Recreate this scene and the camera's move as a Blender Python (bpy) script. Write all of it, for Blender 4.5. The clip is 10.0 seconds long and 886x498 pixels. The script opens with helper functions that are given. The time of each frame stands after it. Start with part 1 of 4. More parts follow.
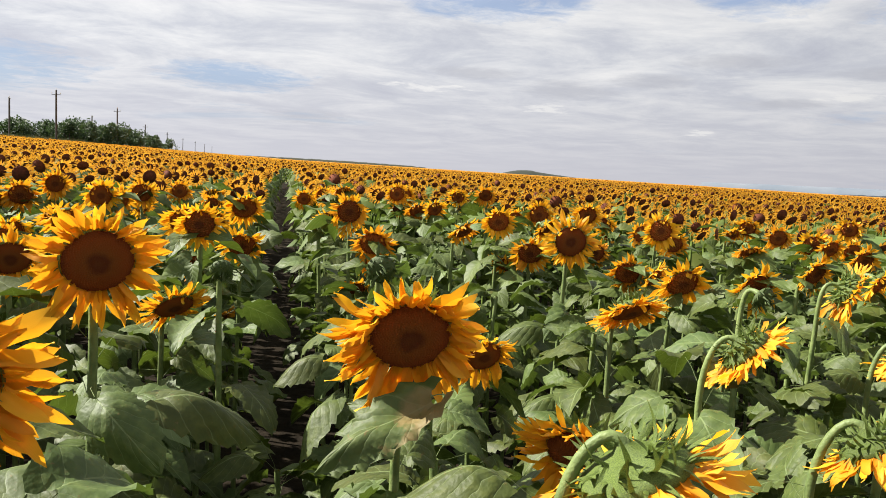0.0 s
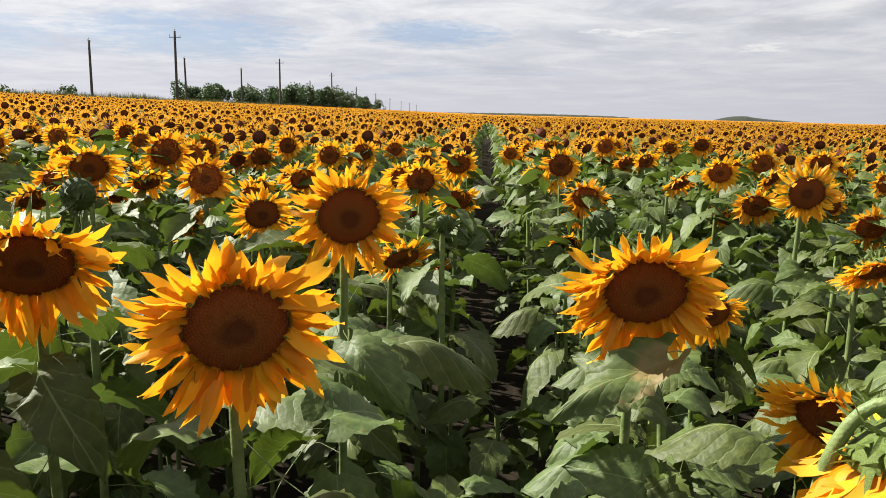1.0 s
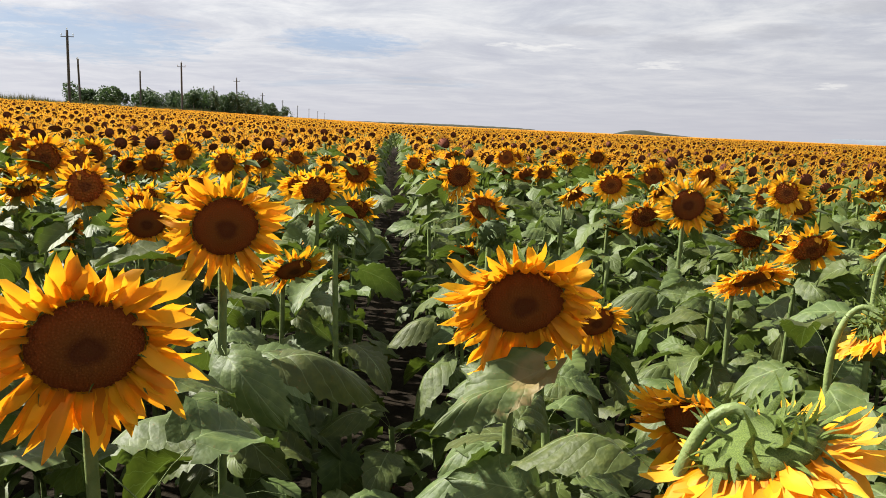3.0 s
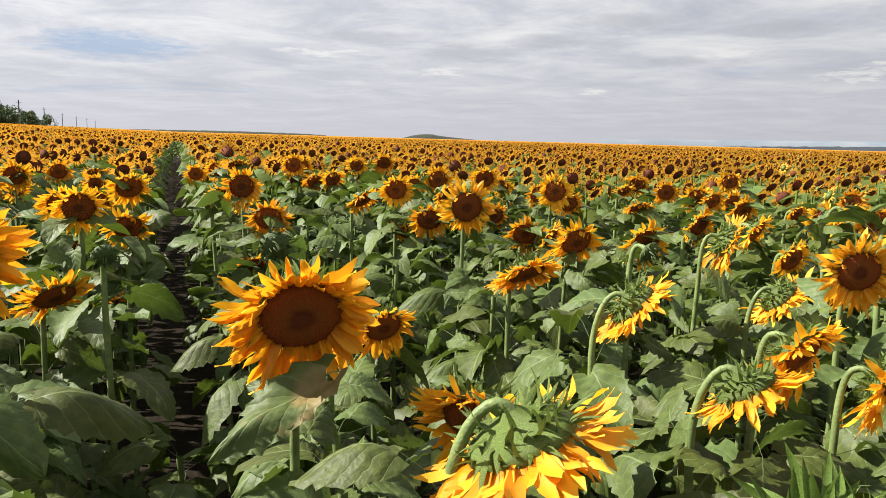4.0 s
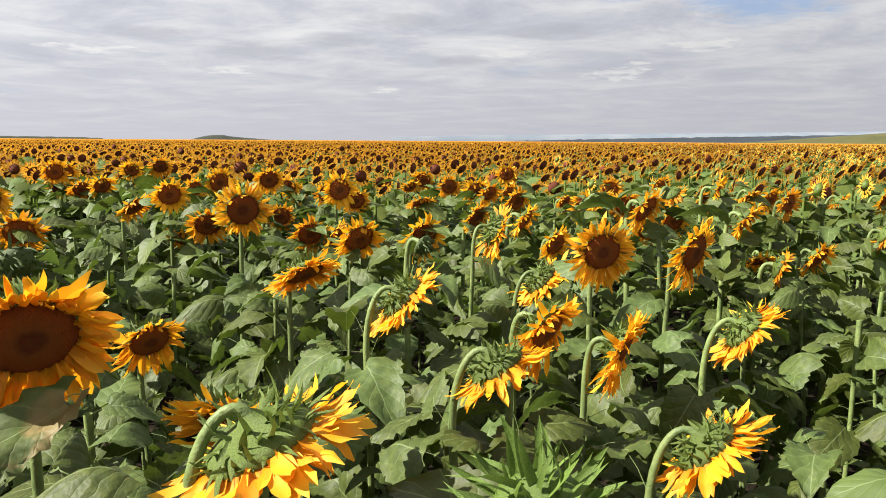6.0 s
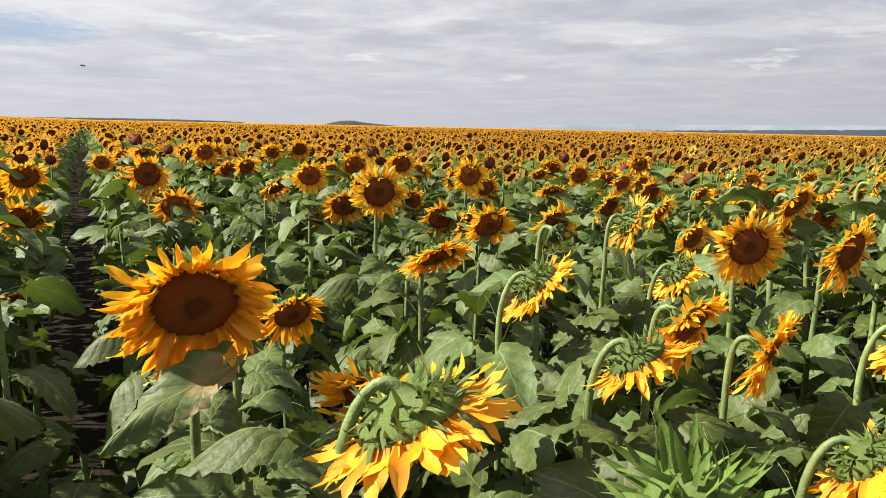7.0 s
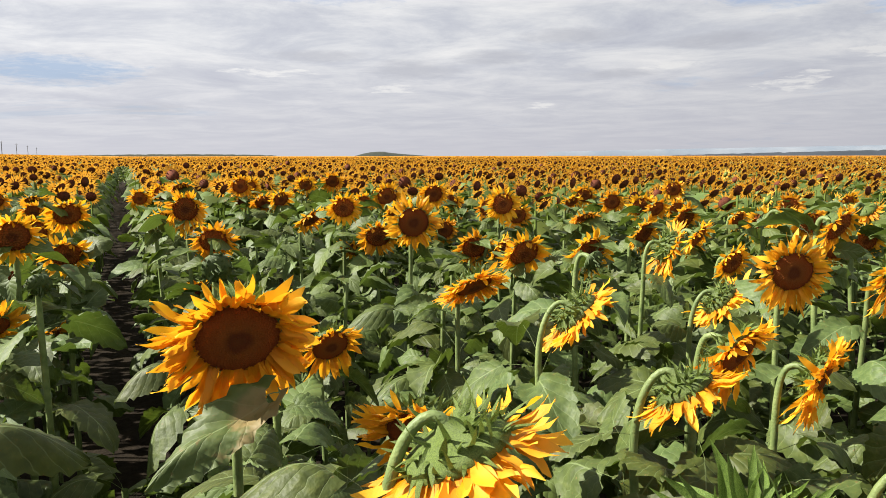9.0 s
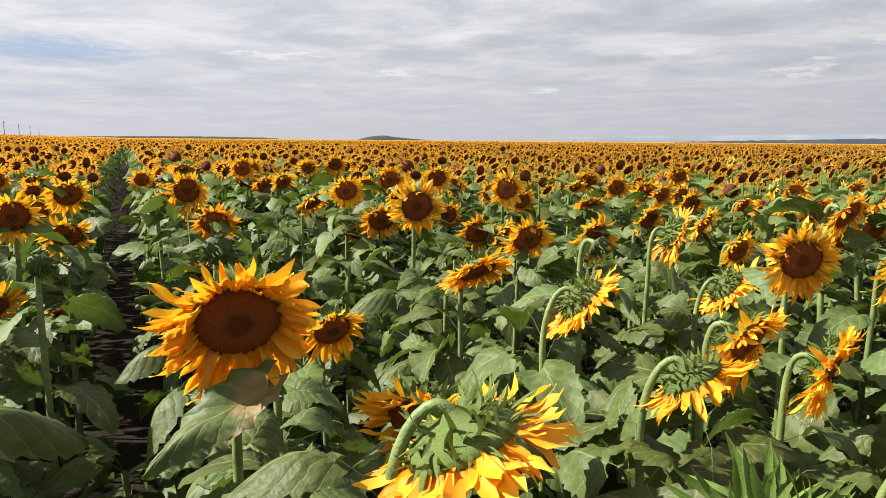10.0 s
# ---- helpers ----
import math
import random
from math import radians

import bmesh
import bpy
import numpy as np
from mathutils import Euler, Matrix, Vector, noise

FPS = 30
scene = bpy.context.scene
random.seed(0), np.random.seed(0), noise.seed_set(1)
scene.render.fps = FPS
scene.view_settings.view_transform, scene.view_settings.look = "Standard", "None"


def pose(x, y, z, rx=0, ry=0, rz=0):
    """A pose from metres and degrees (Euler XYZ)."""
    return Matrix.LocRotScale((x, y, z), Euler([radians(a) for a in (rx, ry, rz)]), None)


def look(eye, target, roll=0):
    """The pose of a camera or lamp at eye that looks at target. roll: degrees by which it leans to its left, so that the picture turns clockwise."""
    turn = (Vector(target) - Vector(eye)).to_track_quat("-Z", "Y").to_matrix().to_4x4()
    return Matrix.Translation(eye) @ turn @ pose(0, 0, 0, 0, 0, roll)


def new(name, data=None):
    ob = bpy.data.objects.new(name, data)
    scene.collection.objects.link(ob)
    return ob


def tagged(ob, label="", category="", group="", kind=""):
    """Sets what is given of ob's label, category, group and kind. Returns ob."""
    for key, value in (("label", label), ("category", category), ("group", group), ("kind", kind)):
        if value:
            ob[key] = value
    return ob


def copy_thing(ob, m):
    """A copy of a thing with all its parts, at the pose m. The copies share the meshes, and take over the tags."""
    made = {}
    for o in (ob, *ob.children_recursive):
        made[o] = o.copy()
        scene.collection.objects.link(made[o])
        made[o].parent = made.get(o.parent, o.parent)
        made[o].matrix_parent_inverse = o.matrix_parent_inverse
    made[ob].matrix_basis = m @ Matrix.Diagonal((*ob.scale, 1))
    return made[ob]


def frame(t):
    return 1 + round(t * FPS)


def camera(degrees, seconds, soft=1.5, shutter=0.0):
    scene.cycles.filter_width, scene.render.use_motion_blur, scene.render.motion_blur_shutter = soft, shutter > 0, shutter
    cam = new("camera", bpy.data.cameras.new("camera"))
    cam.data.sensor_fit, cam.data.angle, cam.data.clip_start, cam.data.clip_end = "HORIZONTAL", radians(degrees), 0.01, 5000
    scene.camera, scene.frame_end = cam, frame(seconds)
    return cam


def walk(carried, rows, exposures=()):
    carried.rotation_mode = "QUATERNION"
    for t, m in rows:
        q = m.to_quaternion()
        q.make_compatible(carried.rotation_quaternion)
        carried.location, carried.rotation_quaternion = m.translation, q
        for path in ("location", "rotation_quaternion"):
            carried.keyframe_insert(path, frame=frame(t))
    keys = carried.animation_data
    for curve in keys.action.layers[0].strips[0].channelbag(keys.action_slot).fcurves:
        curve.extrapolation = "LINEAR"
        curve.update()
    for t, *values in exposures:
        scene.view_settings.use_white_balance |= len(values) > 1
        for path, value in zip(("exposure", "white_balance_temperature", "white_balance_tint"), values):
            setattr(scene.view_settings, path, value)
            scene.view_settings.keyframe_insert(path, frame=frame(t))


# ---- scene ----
cam = camera(61.86, 10.0, 0.9)
PATH = [
    (0, (0.1746, 0.3348, 1.7980), (0.8000, 3.2504, 1.4690), 3.05),
    (0.5, (0.1415, 0.3294, 1.7993), (0.3173, 3.2962, 1.3904), 2.50),
    (1, (0.1176, 0.3235, 1.7989), (-0.0528, 3.2695, 1.2588), 0.80),
    (1.5, (0.0920, 0.2957, 1.8048), (-0.4356, 3.1982, 1.2596), 0.37),
    (2, (0.0779, 0.2884, 1.8061), (-0.6927, 3.1374, 1.2687), 0.54),
    (2.5, (0.1049, 0.3136, 1.8047), (-0.3698, 3.2320, 1.2969), 1.65),
    (3, (0.1667, 0.3384, 1.8008), (0.3627, 3.2908, 1.3059), 1.90),
    (3.2, (0.1779, 0.3573, 1.7973), (0.5837, 3.2906, 1.3169), 1.66),
    (4.3, (0.2264, 0.3178, 1.8167), (1.4293, 3.0319, 1.3842), 0.97),
    (4.5, (0.2478, 0.3072, 1.8192), (1.6027, 2.9523, 1.4094), 0.95),
    (5, (0.2757, 0.2973, 1.8200), (1.8943, 2.7922, 1.4258), 0.26),
    (5.2, (0.2613, 0.2871, 1.8195), (1.9237, 2.7516, 1.4163), 0.15),
    (6.3, (0.2747, 0.2883, 1.8114), (1.9694, 2.7190, 1.3429), -0.09),
    (6.5, (0.2595, 0.2949, 1.8113), (1.8112, 2.8193, 1.3429), -0.11),
    (7, (0.2429, 0.3097, 1.8050), (1.5128, 2.9806, 1.3015), 0.62),
    (7.5, (0.2337, 0.3097, 1.8059), (1.3507, 3.0440, 1.2806), 0.76),
    (8, (0.2314, 0.3135, 1.8058), (1.3779, 3.0385, 1.2962), 0.84),
    (8.5, (0.2280, 0.3149, 1.8084), (1.3294, 3.0686, 1.3567), 1.23),
    (9, (0.2315, 0.3220, 1.8077), (1.3941, 3.0601, 1.4192), -0.66),
    (9.5, (0.2370, 0.3395, 1.8039), (1.4041, 3.0665, 1.3546), -0.62),
    (10, (0.2374, 0.3494, 1.8026), (1.3889, 3.0829, 1.3529), -0.12),
]
walk(cam, [(t, look(e, g, r)) for t, e, g, r in PATH])

# ---- world, sun ----
SUN_AZ, SUN_EL = -68.0, 40.0


def make_world():
    w = bpy.data.worlds.new("sky")
    scene.world = w
    w.use_nodes = True
    nt = w.node_tree
    nt.nodes.clear()
    N = nt.nodes.new
    L = nt.links.new
    out = N("ShaderNodeOutputWorld")
    sky = N("ShaderNodeTexSky")
    sky.sky_type, sky.sun_disc = "NISHITA", False
    sky.sun_elevation, sky.sun_rotation = radians(SUN_EL), radians(SUN_AZ)
    blue = N("ShaderNodeBackground")
    blue.inputs["Strength"].default_value = 0.042
    deep = N("ShaderNodeMix")
    deep.data_type = "RGBA"
    deep.inputs["Factor"].default_value = 0.6
    L(sky.outputs[0], deep.inputs["A"])
    deep.inputs["B"].default_value = (3.0, 4.1, 6.6, 1)
    L(deep.outputs["Result"], blue.inputs["Color"])
    co = N("ShaderNodeTexCoord")
    sep = N("ShaderNodeSeparateXYZ")
    L(co.outputs["Generated"], sep.inputs[0])
    zz = N("ShaderNodeMath")
    zz.operation = "MAXIMUM"
    zz.inputs[1].default_value = 0.0
    L(sep.outputs["Z"], zz.inputs[0])
    za = N("ShaderNodeMath")
    za.operation = "ADD"
    za.inputs[1].default_value = 0.07
    L(zz.outputs[0], za.inputs[0])
    dv = []
    for ax in "XY":
        d = N("ShaderNodeMath")
        d.operation = "DIVIDE"
        L(sep.outputs[ax], d.inputs[0])
        L(za.outputs[0], d.inputs[1])
        dv.append(d)
    com = N("ShaderNodeCombineXYZ")
    L(dv[0].outputs[0], com.inputs[0])
    L(dv[1].outputs[0], com.inputs[1])

    def noise_tex(scale, detail, rough, off):
        mp = N("ShaderNodeMapping")
        mp.inputs["Location"].default_value = off
        L(com.outputs[0], mp.inputs[0])
        n = N("ShaderNodeTexNoise")
        n.inputs["Scale"].default_value, n.inputs["Detail"].default_value, n.inputs["Roughness"].default_value = scale, detail, rough
        n.inputs["Distortion"].default_value = 0.4
        L(mp.outputs[0], n.inputs["Vector"])
        return n

    def ramp(src, stops):
        r = N("ShaderNodeValToRGB")
        while len(r.color_ramp.elements) < len(stops):
            r.color_ramp.elements.new(0.5)
        for el, (p, c) in zip(r.color_ramp.elements, stops):
            el.position, el.color = p, (*c, 1)
        L(src, r.inputs[0])
        return r

    fine = noise_tex(1.1, 9, 0.66, (3.1, 1.7, 0))
    big = noise_tex(0.34, 8, 0.62, (7.4, 2.2, 0))
    shade = ramp(fine.outputs["Fac"], [(0.30, (0.54, 0.56, 0.64)), (0.44, (0.64, 0.66, 0.72)), (0.56, (0.78, 0.79, 0.82)), (0.74, (0.97, 0.96, 0.95))])
    # paler and flatter towards the horizon
    hz = N("ShaderNodeMapRange")
    hz.inputs[1].default_value, hz.inputs[2].default_value = 0.0, 0.14
    hz.inputs[3].default_value, hz.inputs[4].default_value = 0.9, 0.0
    L(sep.outputs["Z"], hz.inputs[0])
    flat = N("ShaderNodeMix")
    flat.data_type = "RGBA"
    L(hz.outputs[0], flat.inputs["Factor"])
    L(shade.outputs[0], flat.inputs["A"])
    flat.inputs["B"].default_value = (0.60, 0.60, 0.655, 1)
    cloud = N("ShaderNodeBackground")
    cover = ramp(big.outputs["Fac"], [(0.27, (0.25, 0.25, 0.25)), (0.37, (1, 1, 1))])

    def calc(op, a, b=0.0, c=None):
        m = N("ShaderNodeMath")
        m.operation = op
        for k, v in enumerate((a, b) if c is None else (a, b, c)):
            if isinstance(v, (int, float)):
                m.inputs[k].default_value = v
            else:
                L(v, m.inputs[k])
        return m.outputs[0]

    # gaps of blue and small bright puffs: azimuth, height, half widths in degrees
    az = calc("MULTIPLY", calc("ARCTAN2", sep.outputs["X"], sep.outputs["Y"]), 57.3)
    el = calc("MULTIPLY", calc("ARCSINE", sep.outputs["Z"]), 57.3)
    rag = noise_tex(4.5, 9, 0.68, (1.3, 5.2, 0)).outputs["Fac"]

    def spots(places, ragged):
        total = None
        for a, e, wa, we in places:
            p = calc("POWER", calc("DIVIDE", calc("SUBTRACT", az, a), wa), 2.0)
            q = calc("POWER", calc("DIVIDE", calc("SUBTRACT", el, e), we), 2.0)
            v = calc("SUBTRACT", 1.0, calc("ADD", p, q))
            total = v if total is None else calc("MAXIMUM", total, v)
        return calc("ADD", calc("MULTIPLY", calc("SUBTRACT", rag, 0.5), ragged), total)

    gaps = N("ShaderNodeMapRange")
    gaps.inputs[1].default_value, gaps.inputs[2].default_value, gaps.inputs[3].default_value, gaps.inputs[4].default_value = -0.1, 0.9, 0.0, 0.8
    L(spots(((-4, 5.8, 5.5, 1.1), (-22, 5.2, 9, 1.9), (-38, 4.6, 9, 1.8), (15, 12.6, 8, 1.8), (34, 13.5, 5, 2.2), (48, 11.5, 7, 2.0), (58, 9.5, 6, 2.0)), 3.2), gaps.inputs[0])
    puffs = N("ShaderNodeMapRange")
    puffs.inputs[1].default_value, puffs.inputs[2].default_value, puffs.inputs[3].default_value, puffs.inputs[4].default_value = 0.25, 1.1, 0.0, 0.7
    L(spots(((48, 4.4, 2.6, 0.5), (49.2, 4.9, 1.2, 0.5), (54, 6.4, 2.6, 0.6), (30.5, 3.4, 1.3, 0.25), (40, 6.0, 2.8, 0.35), (19, 4.8, 2.8, 0.35), (10, 6.0, 3.6, 0.35)), 6.0), puffs.inputs[0])
    bellies = N("ShaderNodeMapRange")
    bellies.inputs[1].default_value, bellies.inputs[2].default_value, bellies.inputs[3].default_value, bellies.inputs[4].default_value = -0.2, 0.9, 0.0, 0.6
    L(spots(((1.5, 3.2, 3.4, 0.55), (21, 6.2, 3.6, 0.8), (27, 7.0, 3.0, 0.6), (14, 7.2, 3.5, 0.5), (36, 5.6, 3.0, 0.4), (33, 8.4, 4, 0.6), (43, 7.6, 4, 0.6)), 2.6), bellies.inputs[0])
    dim = N("ShaderNodeMix")
    dim.data_type = "RGBA"
    L(bellies.outputs[0], dim.inputs["Factor"])
    L(flat.outputs["Result"], dim.inputs["A"])
    dim.inputs["B"].default_value = (0.52, 0.53, 0.585, 1)
    lit = N("ShaderNodeMix")
    lit.data_type = "RGBA"
    L(puffs.outputs[0], lit.inputs["Factor"])
    L(dim.outputs["Result"], lit.inputs["A"])
    lit.inputs["B"].default_value = (0.92, 0.91, 0.90, 1)
    # whiter towards the sun's side
    side = N("ShaderNodeMapRange")
    side.inputs[1].default_value, side.inputs[2].default_value, side.inputs[3].default_value, side.inputs[4].default_value = -45, 60, 0.43, 0.31
    L(az, side.inputs[0])
    L(lit.outputs["Result"], cloud.inputs["Color"])
    L(side.outputs[0], cloud.inputs["Strength"])
    cz = N("ShaderNodeMath")
    cz.operation = "MULTIPLY"
    cz.use_clamp = True
    L(calc("MAXIMUM", cover.outputs[0], hz.outputs[0]), cz.inputs[0])
    L(calc("SUBTRACT", 1.0, gaps.outputs[0]), cz.inputs[1])
    mix = N("ShaderNodeMixShader")
    L(cz.outputs[0], mix.inputs[0])
    L(blue.outputs[0], mix.inputs[1])
    L(cloud.outputs[0], mix.inputs[2])
    L(mix.outputs[0], out.inputs["Surface"])


make_world()
sun_data = bpy.data.lights.new("sun", "SUN")
sun_data.energy, sun_data.angle, sun_data.color = 5.0, radians(0.6), (1.0, 0.95, 0.86)
sun = new("sun", sun_data)
saz, sel = radians(SUN_AZ), radians(SUN_EL)
sun.matrix_world = look((0, 0, 0), (-math.sin(saz) * math.cos(sel), -math.cos(saz) * math.cos(sel), -math.sin(sel)))
scene.view_settings.exposure = 1.45


# ---- materials ----
class Mat:
    """A node material with a principled shader and short-hand for its nodes."""

    def __init__(self, name, rough=0.6, spec=0.5):
        self.m = bpy.data.materials.new(name)
        self.m.use_nodes = True
        self.nt = self.m.node_tree
        self.b = self.nt.nodes["Principled BSDF"]
        self.out = self.nt.nodes["Material Output"]
        self.b.inputs["Roughness"].default_value = rough
        self.b.inputs["Specular IOR Level"].default_value = spec

    def n(self, kind, **inputs):
        node = self.nt.nodes.new(kind)
        for k, v in inputs.items():
            node.inputs[k].default_value = v
        return node

    def l(self, a, b):
        self.nt.links.new(a, b)

    def math(self, op, a, b=0.0):
        m = self.n("ShaderNodeMath")
        m.operation = op
        for i, v in enumerate((a, b)):
            if isinstance(v, (int, float)):
                m.inputs[i].default_value = v
            else:
                self.l(v, m.inputs[i])
        return m.outputs[0]

    def noise(self, scale, detail=3.0, rough=0.55, coord="Object"):
        co = self.n("ShaderNodeTexCoord")
        n = self.n("ShaderNodeTexNoise", Scale=scale, Detail=detail, Roughness=rough)
        self.l(co.outputs[coord], n.inputs["Vector"])
        return n.outputs["Fac"]

    def ramp(self, fac, stops):
        r = self.n("ShaderNodeValToRGB")
        while len(r.color_ramp.elements) < len(stops):
            r.color_ramp.elements.new(0.5)
        for el, (p, c) in zip(r.color_ramp.elements, stops):
            el.position, el.color = p, (*c, 1)
        self.l(fac, r.inputs[0])
        return r.outputs[0]

    def mix(self, fac, a, b, blend="MIX"):
        m = self.n("ShaderNodeMix")
        m.data_type, m.blend_type = "RGBA", blend
        for key, v in (("Factor", fac), ("A", a), ("B", b)):
            if isinstance(v, (int, float)):
                m.inputs[key].default_value = v
            elif isinstance(v, tuple):
                m.inputs[key].default_value = (*v, 1)
            else:
                self.l(v, m.inputs[key])
        return m.outputs["Result"]

    def bump(self, height, strength=0.3, distance=0.002):
        b = self.n("ShaderNodeBump", Strength=strength, Distance=distance)
        self.l(height, b.inputs["Height"])
        self.l(b.outputs[0], self.b.inputs["Normal"])

    def color(self, c):
        self.l(c, self.b.inputs["Base Color"])

    def hsv(self, c, h, s, v):
        n = self.n("ShaderNodeHueSaturation")
        for key, x in (("Hue", h), ("Saturation", s), ("Value", v)):
            if isinstance(x, (int, float)):
                n.inputs[key].default_value = x
            else:
                self.l(x, n.inputs[key])
        self.l(c, n.inputs["Color"])
        return n.outputs[0]

    def range(self, fac, lo, hi):
        n = self.n("ShaderNodeMapRange")
        n.inputs[3].default_value, n.inputs[4].default_value = lo, hi
        self.l(fac, n.inputs[0])
        return n.outputs[0]

    def rand(self, island=False):
        if island:
            return self.n("ShaderNodeNewGeometry").outputs["Random Per Island"]
        return self.n("ShaderNodeObjectInfo").outputs["Random"]

    def thin(self, c, amount):
        """Light that passes through a thin leaf or petal."""
        t = self.n("ShaderNodeBsdfTranslucent")
        self.l(c, t.inputs["Color"])
        m = self.n("ShaderNodeMixShader")
        m.inputs[0].default_value = amount
        self.l(self.b.outputs[0], m.inputs[1])
        self.l(t.outputs[0], m.inputs[2])
        self.l(m.outputs[0], self.out.inputs["Surface"])


def petal_material(name):
    m = Mat(name, 0.55, 0.3)
    uv = m.n("ShaderNodeUVMap")
    sp = m.n("ShaderNodeSeparateXYZ")
    m.l(uv.outputs[0], sp.inputs[0])
    st = m.n("ShaderNodeCombineXYZ")
    m.l(m.math("MULTIPLY", sp.outputs["X"], 26.0), st.inputs[0])
    m.l(m.math("MULTIPLY", sp.outputs["Y"], 2.0), st.inputs[1])
    streak = m.n("ShaderNodeTexNoise", Scale=1.0, Detail=3.0)
    m.l(st.outputs[0], streak.inputs["Vector"])
    base = m.ramp(sp.outputs["Y"], [(0.0, (0.60, 0.22, 0.006)), (0.3, (0.80, 0.39, 0.014)), (1.0, (0.88, 0.50, 0.034))])
    c = m.mix(m.range(streak.outputs["Fac"], 0.0, 0.55), base, (0.74, 0.34, 0.008))
    r = m.rand()
    c = m.hsv(c, m.range(r, 0.484, 0.508), 1.0, m.range(r, 0.78, 1.1))
    m.color(c)
    m.bump(streak.outputs["Fac"], 0.35, 0.0012)
    m.thin(m.mix(0.5, c, (0.90, 0.40, 0.010)), 0.40)
    return m.m


def leaf_material(name, island, veins=True, withered=False):
    m = Mat(name, 0.58 if veins else 0.62, 0.34 if veins else 0.22)
    uv = m.n("ShaderNodeUVMap")
    sp = m.n("ShaderNodeSeparateXYZ")
    m.l(uv.outputs[0], sp.inputs[0])
    patch = m.noise(6.0, 5.0)
    grain = m.noise(120.0, 3.0)
    c = m.ramp(patch, [(0.25, (0.026, 0.042, 0.008)), (0.55, (0.056, 0.080, 0.016)), (0.85, (0.115, 0.140, 0.034))])
    c = m.mix(m.range(grain, 0.0, 0.45), c, (0.058, 0.080, 0.019))
    r = m.rand(island)
    # island leaves get a higher value, their bright sheen put into the colour
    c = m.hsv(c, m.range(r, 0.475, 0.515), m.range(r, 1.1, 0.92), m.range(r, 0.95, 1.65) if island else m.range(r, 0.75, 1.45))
    if veins:
        a = m.math("ABSOLUTE", m.math("SUBTRACT", m.math("MULTIPLY", sp.outputs["X"], 2.0), 1.0))
        mid = m.math("LESS_THAN", a, 0.028)
        bowed = m.math("MULTIPLY", m.math("POWER", a, 0.8), 0.36)
        wob = m.math("MULTIPLY", m.noise(3.0, 2.0), 0.12)
        s = m.math("FRACT", m.math("MULTIPLY", m.math("ADD", wob, m.math("SUBTRACT", sp.outputs["Y"], bowed)), 5.0))
        near = m.math("ABSOLUTE", m.math("SUBTRACT", s, 0.5))
        side = m.math("LESS_THAN", near, 0.034)
        vein = m.math("MAXIMUM", mid, m.math("MULTIPLY", side, 0.5))
        c = m.mix(m.math("MULTIPLY", vein, 0.6), c, (0.17, 0.22, 0.085))
        # puckered between the veins, rough with fine wrinkles
        groove = m.math("POWER", m.math("MULTIPLY", near, 2.0), 0.6)
        h = m.math("ADD", m.math("MULTIPLY", groove, 0.42), m.math("ADD", m.math("MULTIPLY", m.noise(30.0, 2.0), 0.12), m.math("MULTIPLY", m.noise(6.0, 2.0), 1.0)))
        m.bump(h, 0.5, 0.006)
        # a few dry brown spots
        spot = m.ramp(m.noise(14.0, 5.0), [(0.66, (0, 0, 0)), (0.72, (1, 1, 1))])
        c = m.mix(m.math("MULTIPLY", spot, 0.6), c, (0.16, 0.10, 0.035))
    if withered:
        # tan along one margin and at the base
        dry = m.math("ADD", m.math("SUBTRACT", 0.62, sp.outputs["Y"]), m.math("MULTIPLY", m.math("SUBTRACT", m.noise(4.0, 4.0), 0.5), 1.6))
        dry = m.ramp(m.math("MULTIPLY", dry, m.math("SUBTRACT", 1.0, sp.outputs["X"])), [(0.12, (0, 0, 0)), (0.24, (1, 1, 1))])
        c = m.mix(m.math("MULTIPLY", dry, 0.72), c, (0.23, 0.16, 0.065))
    m.color(c)
    lit = m.mix(0.45, c, (0.20, 0.31, 0.03))
    m.thin(lit, 0.18)
    return m.m


def disc_material(name):
    m = Mat(name, 0.85, 0.2)
    uv = m.n("ShaderNodeUVMap")
    sp = m.n("ShaderNodeSeparateXYZ")
    m.l(uv.outputs[0], sp.inputs[0])
    wob = m.math("MULTIPLY", m.math("SUBTRACT", m.noise(3.5, 4.0), 0.5), 0.3)
    c = m.ramp(m.math("ADD", sp.outputs["X"], wob), [(0.0, (0.14, 0.036, 0.010)), (0.24, (0.115, 0.024, 0.007)), (0.42, (0.255, 0.074, 0.013)), (0.8, (0.290, 0.064, 0.010)), (1.0, (0.170, 0.030, 0.005))])
    g = m.noise(380.0, 2.0)
    c = m.mix(m.range(g, 0.0, 0.4), c, (0.15, 0.060, 0.014))
    c = m.hsv(c, 0.5, 1.0, m.range(m.rand(), 0.7, 1.3))
    m.color(c)
    m.bump(g, 0.8, 0.002)
    return m.m


def plain(name, stops, scale, rough=0.6, bump=0.3, dist=0.003, detail=4.0, island=False, thin=0.0):
    m = Mat(name, rough, 0.35)
    f = m.noise(scale, detail)
    c = m.ramp(f, stops)
    c = m.hsv(c, 0.5, 1.0, m.range(m.rand(island), 0.8, 1.2))
    m.color(c)
    m.bump(m.noise(scale * 6, 3.0), bump, dist)
    if thin:
        m.thin(c, thin)
    return m.m


